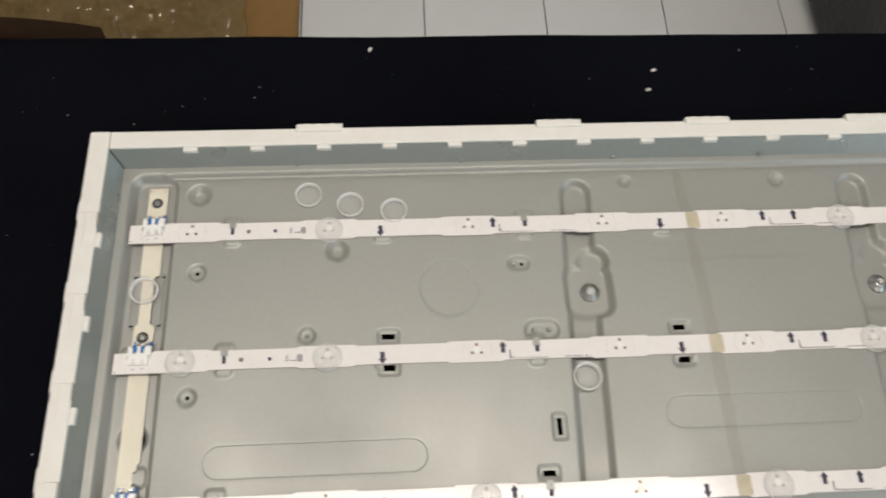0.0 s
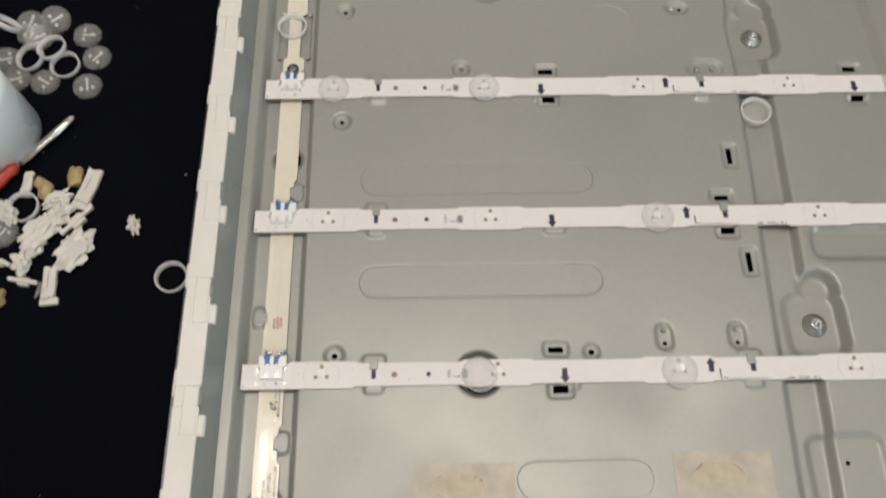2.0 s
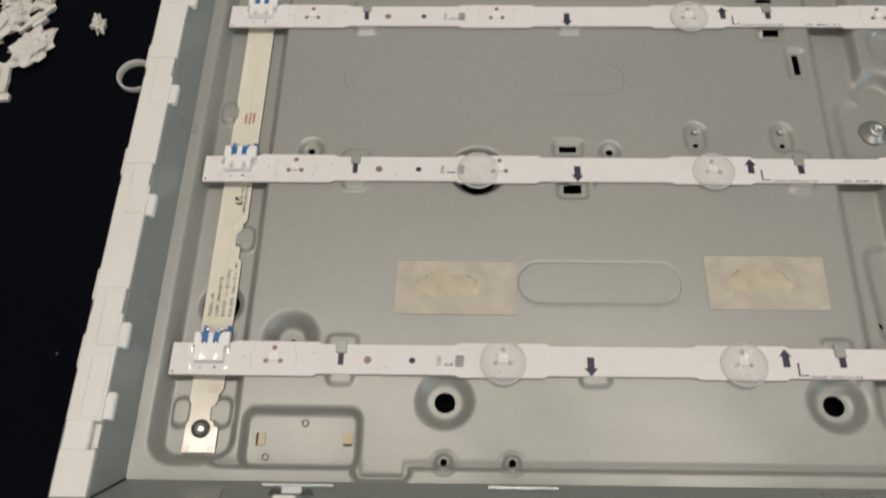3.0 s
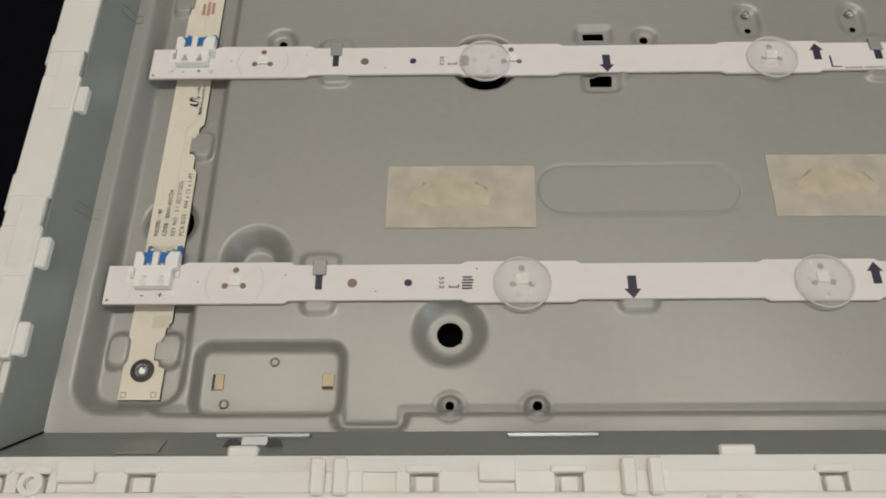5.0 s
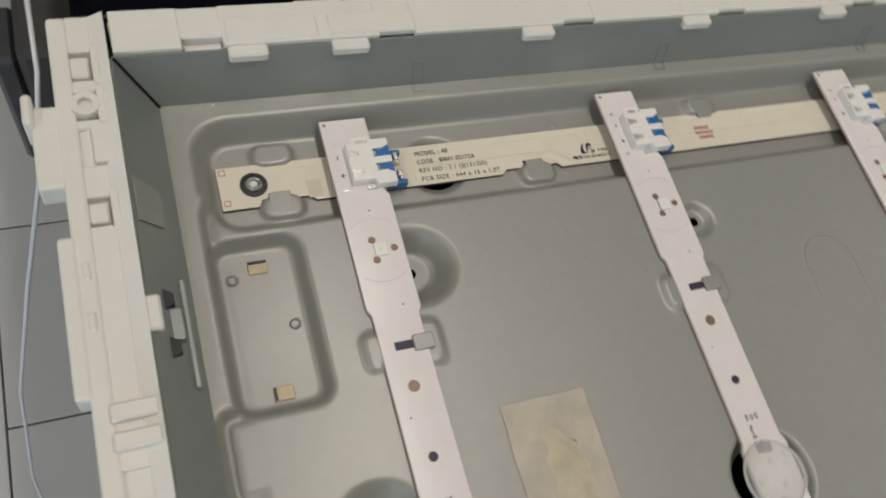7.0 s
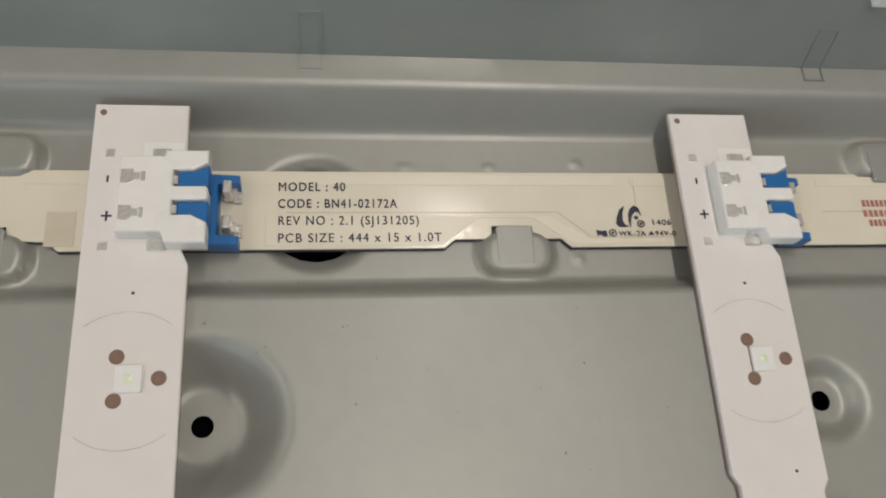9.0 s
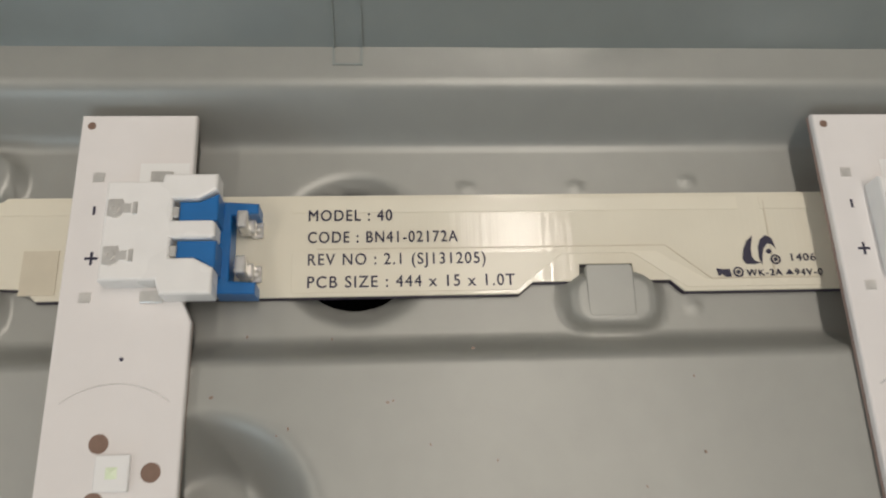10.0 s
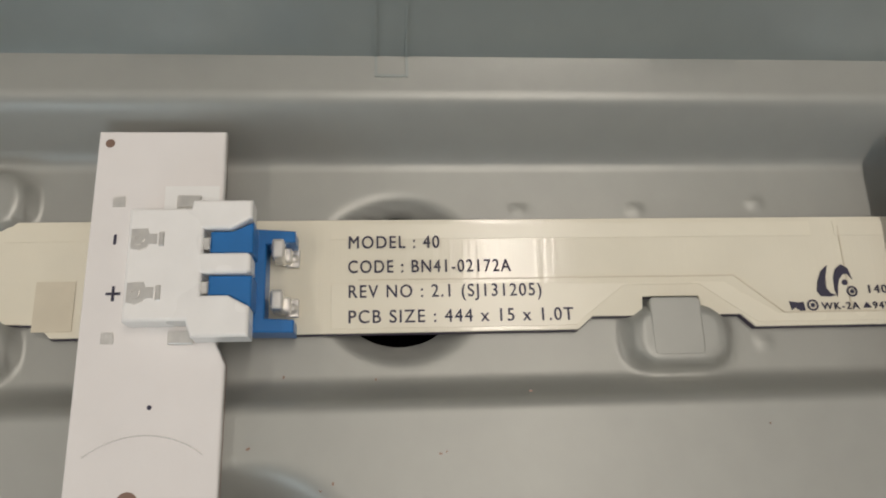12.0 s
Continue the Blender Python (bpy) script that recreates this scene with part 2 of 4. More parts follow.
def text(words, size, m, parent, material, width=None, label=""):
    me = text_mesh(words, size)
    if width:
        xs = [v.co.x for v in me.vertices]
        k = width / (max(xs) - min(xs))
        for v in me.vertices:
            v.co.x *= k
    me.materials.clear()
    me.materials.append(material)
    return shared("printed_text", me, parent, m, label)


# ---- the back pan: floor relief as one pressed sheet ----
X0, X1, Y0, Y1 = -0.0228, 0.838, -0.0118, 0.4572
FLOOR, LEDGE, BED, LEDZ = 0.0030, 0.0064, -0.0012, 0.0046
STRIPS = [0.0375 + 0.0921 * k for k in range(5)]
LEDX = [0.0284, 0.1228, 0.2205, 0.3162, 0.4030, 0.4900, 0.5770, 0.6640, 0.7510]


def sdf_box(x, y, x0, x1, y0, y1, r):
    qx, qy = np.abs(x - (x0 + x1) / 2) - (x1 - x0) / 2 + r, np.abs(y - (y0 + y1) / 2) - (y1 - y0) / 2 + r
    return np.hypot(np.maximum(qx, 0), np.maximum(qy, 0)) + np.minimum(np.maximum(qx, qy), 0) - r


def ease(d, w):
    t, a = np.clip(d / w, 0, 1), 0.30
    k = 1 / (2 * a * (1 - a))
    return np.where(t < a, t * t * k, np.where(t > 1 - a, 1 - (1 - t) ** 2 * k, (t - a / 2) / (1 - a)))


HOLES = [(0.0991, 0.0216, 0.0043), (0.2562, 0.0219, 0.0043), (0.0990, -0.0037, 0.0014), (0.1256, -0.0038, 0.0015),
         (0.0340, 0.0474, 0.0016), (0.0015, 0.0636, 0.0078), (0.0015, 0.2660, 0.0078), (0.1127, 0.1285, 0.0085), (0.0345, 0.1412, 0.0016), (0.1745, 0.1412, 0.0017), (0.0338, 0.3763, 0.0014),
         (0.0340, 0.2906, 0.0014), (0.2560, 0.3768, 0.0013), (0.2154, 0.1455, 0.0013), (0.2558, 0.1455, 0.0013),
         (0.2837, 0.0569, 0.0013), (0.3022, 0.0796, 0.0013)]
SLOTS = [(0.1627, 0.3270, 0.0042, 0.0018), (0.1628, 0.3050, 0.0042, 0.0018), (0.3588, 0.3266, 0.0042, 0.0016), (0.3586, 0.3044, 0.0042, 0.0018),
         (0.2706, 0.2633, 0.0018, 0.0058), (0.2704, 0.1930, 0.0018, 0.0062), (0.2610, 0.2348, 0.0042, 0.0018), (0.2610, 0.2127, 0.0042, 0.0018),
         (0.1550, 0.1428, 0.0042, 0.0015), (0.1560, 0.1204, 0.0042, 0.0020), (-0.0078, 0.3412, 0.0014, 0.0010), (0.0102, 0.3412, 0.0014, 0.0010), (-0.0078, 0.3762, 0.0014, 0.0010), (0.0102, 0.3762, 0.0014, 0.0010),
         (0.0255, 0.0060, 0.0016, 0.0021), (0.0605, 0.0061, 0.0016, 0.0021)]


def relief(x, y):
    """Height of the pressed sheet."""
    floor = np.minimum(sdf_box(x, y, 0.005, X1 - 0.010, -0.0036, 0.4490, 0.008), sdf_box(x, y, 0.0665, 0.0835, -0.0085, 0.01, 0.0012))
    z = FLOOR + (LEDGE - FLOOR) * ease(floor - 0.0012, 0.0022) - 0.0010 * np.exp(-((floor - 0.0012) / 0.0013) ** 2)
    # the sunken channel of the link board
    bed = sdf_box(x, y, -0.0119, 0.0130, -0.0005, 0.4470, 0.0055)
    w = 0.0038 + (0.0062 - 0.0038) * ease(0.010 - x, 0.006)
    z = BED + (z - BED) * ease(bed, w)
    # plate recess beside the board's end
    z = -0.0016 + (z + 0.0016) * ease(sdf_box(x, y, 0.0208, 0.0635, -0.0040, 0.0155, 0.0028), 0.0032)

    def sink(d, depth, width):
        return -depth * (1 - ease(d, width))

    # large ribs across the pan, with their screw pockets
    for cx in (0.2862, 0.4922):
        lean = x - 0.0395 * (y - 0.095)
        z += sink(sdf_box(lean, y, cx - 0.0073, cx + 0.0073, 0.012, 0.4375, 0.0070), 0.0050, 0.0050)
        for cy, px in ((0.3560, cx + 0.0032), (0.1555, cx + 0.0040)):
            pad = np.minimum(sdf_box(x, y, px, px + 0.0230, cy - 0.0150, cy + 0.0150, 0.005), np.hypot(x - px - 0.0165, y - cy - 0.0210) - 0.0062)
            z = FLOOR - 0.0064 + (z - FLOOR + 0.0064) * ease(pad - 0.0010, 0.0056)
    z += sink(sdf_box(x, y, 0.312, 0.488, 0.197, 0.212, 0.004), 0.0042, 0.005)
    z += sink(sdf_box(x, y, 0.286, 0.320, 0.050, 0.092, 0.004), 0.0022, 0.004)
    # dishes round holes
    for cx, cy, r, d, wd in ((0.0991, 0.0216, 0.0066, 0.0032, 0.0062), (0.2562, 0.0219, 0.0066, 0.0032, 0.0062), (0.0340, 0.0478, 0.0048, 0.0044, 0.0080),
                             (0.0990, -0.0037, 0.0040, 0.0006, 0.0016), (0.1256, -0.0038, 0.0040, 0.0006, 0.0016), (0.0990, -0.0037, 0.0026, -0.0022, 0.0018), (0.1256, -0.0038, 0.0026, -0.0022, 0.0018),
                             (0.0308, 0.4361, 0.0026, 0.0028, 0.0072), (0.1283, 0.3905, 0.0026, 0.0028, 0.0072), (0.3370, 0.4394, 0.0018, 0.0016, 0.0036),
                             (0.0338, 0.3763, 0.0036, 0.0013, 0.0032), (0.0340, 0.2906, 0.0036, 0.0013, 0.0032), (0.1088, 0.3294, 0.0036, 0.0013, 0.0032),
                             (0.0345, 0.1412, 0.0034, 0.0014, 0.0034), (0.1745, 0.1412, 0.0028, 0.0012, 0.0030), (0.1127, 0.1300, 0.0095, 0.0035, 0.0040),
                             (0.0015, 0.0636, 0.0074, 0.0012, 0.0030), (0.0015, 0.2660, 0.0074, 0.0012, 0.0030), (0.450, 0.4385, 0.0030, 0.0016, 0.0036)):
        z += sink(np.hypot(x - cx, y - cy) - r, d * 1.45, wd)
    for cx, cy, hx, hy in ((0.2538, 0.3768, 0.0060, 0.0030), (0.2655, 0.3280, 0.0100, 0.0050), (0.2154, 0.1490, 0.0032, 0.0062), (0.2558, 0.1490, 0.0032, 0.0062)):
        z += sink(sdf_box(x, y, cx - hx, cx + hx, cy - hy, cy + hy, min(hx, hy)), 0.0018, 0.0026)
    # shallow pressed panels
    for a, b, c, d in PANELS:
        z += sink(sdf_box(x, y, a, b, c, d, (d - c) / 2), 0.00012, 0.0010)
    # raised rims of the slots and clip seats beside the strips
    for cx, cy, hx, hy in SLOTS[:10]:
        z += sink(sdf_box(x, y, cx - hx - 0.0020, cx + hx + 0.0020, cy - hy - 0.0020, cy + hy + 0.0020, 0.0012), 0.0013, 0.0014)
    for cy in STRIPS:
        for cx in (0.0562, 0.2602):
            z += sink(sdf_box(x, y, cx - 0.0055, cx + 0.0055, cy + 0.0058, cy + 0.0105, 0.002), -0.0012, 0.0014)
            z += sink(sdf_box(x, y, cx - 0.0045, cx + 0.0045, cy - 0.0095, cy - 0.0055, 0.002), -0.0012, 0.0014)
        z += sink(sdf_box(x, y, 0.1547, 0.1655, cy - 0.0093, cy - 0.0055, 0.002), -0.0014, 0.0014)
        z += sink(sdf_box(x, y, 0.3537, 0.3645, cy - 0.0093, cy - 0.0055, 0.002), -0.0014, 0.0014)
    z += sink(sdf_box(x, y, -0.0085, 0.0108, 0.3400, 0.3775, 0.001), 0.0012, 0.0010)
    for cx, cy in ((-0.0066, 0.0781), (-0.0066, 0.0924), (-0.0074, 0.1072), (0.0098, 0.1060)):
        z += sink(np.hypot(x - cx, y - cy) - 0.0001, -0.0005, 0.0007)
    # seats under the link board's catches
    for cx, cy in CATCHES:
        z += sink(sdf_box(x, y, cx - 0.0030, cx + 0.0027, cy - 0.0047, cy + 0.0055, 0.0026), -0.0020, 0.0016)
    return z


PANELS = ((0.1297, 0.2002, 0.0638, 0.0833), (0.0465, 0.1859, 0.2386, 0.2594), (0.0468, 0.1852, 0.1737, 0.1932), (0.3407, 0.4712, 0.2585, 0.2800),
          (0.3476, 0.4607, 0.3770, 0.3917), (0.1842, 0.2250, 0.3400, 0.3806), (0.345, 0.470, 0.0638, 0.0833))
CATCHES = [(0.0092, 0.0158), (-0.0075, 0.0158), (0.0092, 0.0950), (-0.0080, 0.1640), (0.0092, 0.2420), (-0.0080, 0.3190), (0.0092, 0.4100)]


def axis(cuts):
    out = []
    for a, b, step in cuts:
        n = max(1, round((b - a) / step))
        out += [a + (b - a) * k / n for k in range(n)]
    return np.array(out + [cuts[-1][1]])


def build_pan(parent):
    xs = axis([(X0, 0.040, 0.0006), (0.040, 0.33, 0.0010), (0.33, 0.52, 0.0013), (0.52, X1, 0.006)])
    ys = axis([(Y0, 0.145, 0.0008), (0.145, Y1, 0.0012)])
    gx, gy = np.meshgrid(xs, ys)
    gz = relief(gx, gy)
    gz += 0.00012 * np.sin(gx * 31 + 1.3) * np.sin(gy * 23 + 0.4)
    hx = np.gradient(xs)[None, :] + 0 * gx
    hy = np.gradient(ys)[:, None] + 0 * gx
    px, py = gx.copy(), gy.copy()
    cx, cy = (gx[1:, 1:] + gx[:-1, :-1]) / 2, (gy[1:, 1:] + gy[:-1, :-1]) / 2
    gone = np.zeros(cx.shape, bool)
    for x, y, r in HOLES:
        d = np.hypot(gx - x, gy - y)
        near = (np.abs(d - r) < 0.62 * np.maximum(hx, hy)) & (d > 1e-6)
        px[near], py[near] = x + (gx - x)[near] * r / d[near], y + (gy - y)[near] * r / d[near]
        gone |= np.hypot(cx - x, cy - y) < r
    for x, y, ax, ay in SLOTS[:14]:
        gone |= (np.abs(cx - x) < ax) & (np.abs(cy - y) < ay)
    nx, ny = len(xs), len(ys)
    idx = np.arange(nx * ny).reshape(ny, nx)
    faces = np.stack([idx[:-1, :-1], idx[:-1, 1:], idx[1:, 1:], idx[1:, :-1]], -1)[~gone]
    me = bpy.data.meshes.new("pan_floor")
    me.from_pydata(np.stack([px, py, gz], -1).reshape(-1, 3).tolist(), [], faces.tolist())
    me.materials.append(STEEL)
    for p in me.polygons:
        p.use_smooth = True
    ob = new("pan_floor", me)
    ob.parent = parent
    return tagged(ob, label="satin grey pressed steel floor with ribs")


pan = empty("back_pan", (0, 0, 0), "grey pressed steel back pan of a flat television lying open", "television part")
build_pan(pan)

# sloping side walls of the pan
RX0, RX1, RY0, RY1, RZ = -0.0290, 0.845, -0.0216, 0.4642, 0.0222


def wall_bm(a, b, c, d, thick):
    """A sloping wall: lower edge a-b, upper edge d-c, with thickness outwards."""
    bm = bmesh.new()
    n = (Vector(b) - Vector(a)).cross(Vector(d) - Vector(a)).normalized() * thick
    low = [bm.verts.new(Vector(p)) for p in (a, b, c, d)]
    far = [bm.verts.new(Vector(p) - n) for p in (a, b, c, d)]
    bm.faces.new(low)
    bm.faces.new(far[::-1])
    for k in range(4):
        bm.faces.new((low[k], far[k], far[(k + 1) % 4], low[(k + 1) % 4]))
    return bm


WZ = RZ - 0.0012
for a, b, c, d in (((X0, Y0, LEDGE), (X1, Y0, LEDGE), (RX1, RY0, WZ), (RX0, RY0, WZ)), ((X1, Y0, LEDGE), (X1, Y1, LEDGE), (RX1, RY1, WZ), (RX1, RY0, WZ)),
                   ((X1, Y1, LEDGE), (X0, Y1, LEDGE), (RX0, RY1, WZ), (RX1, RY1, WZ)), ((X0, Y1, LEDGE), (X0, Y0, LEDGE), (RX0, RY0, WZ), (RX0, RY1, WZ))):
    part("side_wall", wall_bm(a, b, c, d, -0.0008), WALLSTEEL, pan, "sloping grey steel side wall")

# outer skirt of the pan
OX0, OX1, OY0, OY1 = -0.0432, 0.8555, -0.0362, 0.4784
for x0, x1, y0, y1 in ((OX0 - 0.0022, OX0 - 0.0012, OY0 + 0.004, OY1 + 0.0012), (OX0 - 0.0012, OX1, OY1 + 0.0012, OY1 + 0.0022), (OX1 + 0.0005, OX1 + 0.0015, OY0, OY1)):
    part("outer_skirt", box(bmesh.new(), x0, x1, y0, y1, CLOTH_Z + 0.0002, RZ - 0.004), DARKSTEEL, pan, "dark folded outer edge")
# added black sheet: gives the holes the shade of an unlit depth
part("hole_shade_sheet", box(bmesh.new(), X0, X1, Y0, Y1, CLOTH_Z + 0.0003, CLOTH_Z + 0.0010), BLACK, pan, "black sheet added to keep the holes dark")
# pressed ledges and openings of the near wall
for x0, x1 in ((0.0305, 0.0585), (0.1155, 0.1425), (0.30, 0.33)):
    part("wall_bead", box(bmesh.new(), x0, x1, -0.0148, -0.0130, 0.0088, 0.0112, 0.0005, 1), WALLSTEEL, pan)
# openings aren't cut: black blocks give the shade inside them
for x in (0.0372, 0.0492):
    part("wall_opening", prism(bmesh.new(), [(x - 0.003, -0.0190), (x + 0.003, -0.0190), (x + 0.0012, -0.0162), (x - 0.0012, -0.0162)], 0.0115, 0.0164), RUBBER, pan, "opening drawn as a dark block")
part("wall_tongue", prism(bmesh.new(), rounded(0.0392, 0.0472, -0.0200, -0.0148, 0.001), 0.0105, 0.0150, 0.0004), WALLSTEEL, pan, "bent steel tongue")
low, high = Vector((0, Y0, LEDGE)), Vector((0, RY0, WZ))
a, b = low.lerp(high, 0.42), low.lerp(high, 0.98)
lift = Vector((0, 0.0005, 0.0002))
part("wall_patch", wall_bm(*(Vector((x, 0, 0)) + p + lift for x, p in ((0.0070, a), (0.0172, a), (0.0180, b), (0.0062, b))), -0.0004), STEEL, pan, "paler pressed patch on the side wall")
up = Vector((RX0 - X0, 0, WZ - LEDGE)).normalized()
for y in (0.063, 0.150, 0.240, 0.330):
    bm = bmesh.new()
    for u0, u1, v0, v1 in ((-0.0019, -0.0016, 0, 0.0074), (0.0016, 0.0019, 0, 0.0074), (-0.0019, 0.0019, 0.0074, 0.0078)):
        box(bm, u0, u1, v0, v1, -0.0002, 0.00030)
    side = Vector((0, 1, 0))
    m = Matrix((side, up, side.cross(up))).transposed().to_4x4()
    m.translation = (X0, y, LEDGE)
    bm.transform(m)
    for u0, u1, v0, v1 in ((-0.0019, -0.0016, 0, 0.0024), (0.0016, 0.0019, 0, 0.0024), (-0.0019, 0.0019, 0.0024, 0.0027)):
        box(bm, X0 + v0, X0 + v1, y + u0, y + u1, LEDGE - 0.0002, LEDGE + 0.00025)
    part("pressed_mark", bm, WALLSTEEL, pan, "faint pressed rectangle")
for x in (0.10, 0.218, 0.33, 0.44):
    part("wall_mark", box(bmesh.new(), x - 0.0012, x + 0.0012, 0.4564, 0.4584, LEDGE, LEDGE + 0.003), WALLSTEEL, pan)

# ---- white plastic frame on the rim ----
rim = empty("inner_frame", (0, 0, RZ), "white plastic inner frame clipped round the pan's rim", "television part")


def rail_part(name, bm, label=""):
    ob = part(name, bm, RAIL, rim, label)
    ob.matrix_parent_inverse = Matrix.Translation((0, 0, -RZ))
    return ob


# left rail: bar, lower inner lip and catches
TABS = [0.0129, 0.0415] + [0.1008 + 0.0588 * k for k in range(6)]
NOTCHES = [0.0014, 0.0557] + [0.1155 + 0.0588 * k for k in range(6)]
edge = RY0 + 0.0005
for y in NOTCHES + [OY1 + 0.0054]:
    rail_part("side_rail", box(bmesh.new(), OX0, RX0 - 0.0008, edge, y - 0.0054, RZ - 0.009, RZ, 0.0003), "white plastic rail with small catches")
    if y < OY1:
        rail_part("rail_notch", box(bmesh.new(), OX0, RX0 - 0.0040, y - 0.0058, y + 0.0058, RZ - 0.009, RZ - 0.0001, 0.0006))
        rail_part("notch_floor", prism(bmesh.new(), [(RX0 - 0.0044, y - 0.0054), (RX0 - 0.0006, y - 0.0040), (RX0 - 0.0006, y + 0.0054), (RX0 - 0.0044, y + 0.0054)], RZ - 0.009, RZ - 0.0034, 0.0004))
    edge = y + 0.0054
rail_part("rail_lip", box(bmesh.new(), OX0 - 0.0008, OX0 + 0.0030, RY0, OY1 + 0.0005, RZ - 0.012, RZ - 0.0045, 0.0006))
for k, y in enumerate(TABS):
    rail_part("catch", box(bmesh.new(), RX0 - 0.0012, RX0 + 0.0026, y - 0.0053, y + 0.0053, RZ - 0.004, RZ - 0.0006, 0.0006))
    rail_part("rail_step", box(bmesh.new(), OX0 + 0.0050, RX0 - 0.0016, y - 0.0053, y + 0.0200, RZ - 0.002, RZ + 0.0006, 0.0005))
    rail_part("outer_nub", box(bmesh.new(), OX0 - 0.0013, OX0 + 0.0010, y + 0.0150, y + 0.0290, RZ - 0.004, RZ - 0.0008, 0.0005))
# far rail
rail_part("end_rail", box(bmesh.new(), RX0 - 0.0006, OX1, RY1 + 0.0008, OY1, RZ - 0.009, RZ, 0.0011, 2), "white plastic rail with raised pads")
for x in axis([(0.0264, 0.82, 0.0471)]):
    rail_part("catch", box(bmesh.new(), x - 0.0052, x + 0.0052, RY1 - 0.0022, RY1 + 0.0014, RZ - 0.005, RZ - 0.0010, 0.0006))
for x in (0.1167, 0.2891, 0.3992, 0.520, 0.64):
    rail_part("raised_pad", box(bmesh.new(), x - 0.0165, x + 0.0165, OY1 - 0.0036, OY1 + 0.0022, RZ - 0.004, RZ + 0.0024, 0.0010, 2))
    for dx in (-0.009, 0.0, 0.009):
        rail_part("pad_nub", box(bmesh.new(), x + dx - 0.0022, x + dx + 0.0022, OY1 + 0.0012, OY1 + 0.0030, RZ - 0.002, RZ + 0.0015, 0.0006))
rail_part("side_rail", box(bmesh.new(), RX1 + 0.0008, OX1, RY0, RY1, RZ - 0.009, RZ, 0.0011, 2))
# near rail: open box section with pockets, bosses and ribs
rail_part("near_rail", box(bmesh.new(), OX0, OX1, OY0 + 0.0028, RY0 - 0.0007, RZ - 0.016, RZ - 0.0062, 0.0006), "white plastic rail with moulded pockets")
BACK, FRONT, TIER = RY0 - 0.0046, RY0 - 0.0100, RZ - 0.0016
slope = bmesh.new()
prism(slope, [(BACK, RZ - 0.0064), (RY0 - 0.0007, RZ - 0.0064), (RY0 - 0.0007, RZ), (BACK, TIER - 0.0004)], OX0, OX1, 0.0004, Matrix(((0, 0, 1, 0), (1, 0, 0, 0), (0, 1, 0, 0), (0, 0, 0, 1))))
rail_part("back_slope", slope, "sloping back band of the rail")
rail_part("front_band", box(bmesh.new(), OX0, OX1, OY0, FRONT, RZ - 0.0070, TIER, 0.0008, 2))
POCKETS = [(-0.0320, -0.0230), (-0.0195, -0.0112), (-0.0087, 0.0021), (0.0105, 0.0183), (0.0752, 0.0844), (0.0882, 0.0959), (0.1070, 0.1168), (0.1277, 0.1353), (0.1993, 0.2068), (0.2400, 0.2480), (0.3000, 0.3100)]
SHALLOW = (0.0752, 0.1070, -0.0087)
edge = OX0
for a, b in POCKETS + [(OX1, OX1)]:
    rail_part("middle_band", box(bmesh.new(), edge, a, FRONT - 0.0002, BACK + 0.0002, RZ - 0.0070, TIER - 0.0001, 0.0003))
    if b > a:
        deep = 0.0012 if a in SHALLOW else 0.0030
        rail_part("pocket_floor", box(bmesh.new(), a - 0.0002, b + 0.0002, FRONT - 0.0002, BACK + 0.0002, RZ - 0.0072, TIER - deep, 0.0001))
        if a not in SHALLOW:
            rail_part("pocket_block", box(bmesh.new(), a + 0.0014, b - 0.0012, FRONT - 0.0001, BACK - 0.0012, RZ - 0.0066, TIER - 0.0006, 0.0004))
            rail_part("pocket_hood", box(bmesh.new(), a - 0.0012, b + 0.0012, BACK - 0.0004, BACK + 0.0016, RZ - 0.0060, TIER + 0.0006, 0.0004))
    edge = b
for x in (0.1070, -0.0087):
    rail_part("slot_face", box(bmesh.new(), x - 0.0002, x + 0.0100, BACK - 0.0026, BACK + 0.0030, RZ - 0.0060, TIER + 0.0009, 0.0004))
rail_part("screw_boss", lathe(bmesh.new(), [(0.0016, RZ - 0.0062), (0.0034, RZ - 0.0062), (0.0034, RZ - 0.0006), (0.0018, RZ - 0.0006)], 24, pose(-0.0155, -0.0293, 0)), "round screw boss")
rail_part("outer_tab", box(bmesh.new(), -0.0165, 0.0066, OY0 - 0.0058, OY0 + 0.001, RZ - 0.010, RZ - 0.0022, 0.0008, 2), "projecting snap tab")
rail_part("tab_hook", box(bmesh.new(), -0.0185, -0.0100, OY0 - 0.0072, OY0 - 0.0048, RZ - 0.010, RZ + 0.0010, 0.0007))
rail_part("outer_tab", box(bmesh.new(), 0.0200, 0.0590, OY0 - 0.0030, OY0 + 0.001, RZ - 0.010, RZ - 0.0012, 0.0010, 2))
for x in (0.0292, 0.0415, 0.170, 0.178):
    rail_part("nub", box(bmesh.new(), x - 0.0023, x + 0.0023, OY0 + 0.0016, OY0 + 0.0034, TIER - 0.0008, TIER + 0.0007, 0.0005))
for x0, x1 in ((0.0376, 0.0462), (0.1729, 0.1829), (0.3260, 0.3360)):
    rail_part("catch", box(bmesh.new(), x0, x1, RY0 - 0.0012, RY0 + 0.0024, RZ - 0.004, RZ - 0.0004, 0.0006))
for x in (0.0630, 0.0692, 0.1475, 0.1548):
    rail_part("rib", box(bmesh.new(), x - 0.0020, x + 0.0020, FRONT - 0.0010, RY0 - 0.001, RZ - 0.0025, RZ + 0.0006, 0.0006))


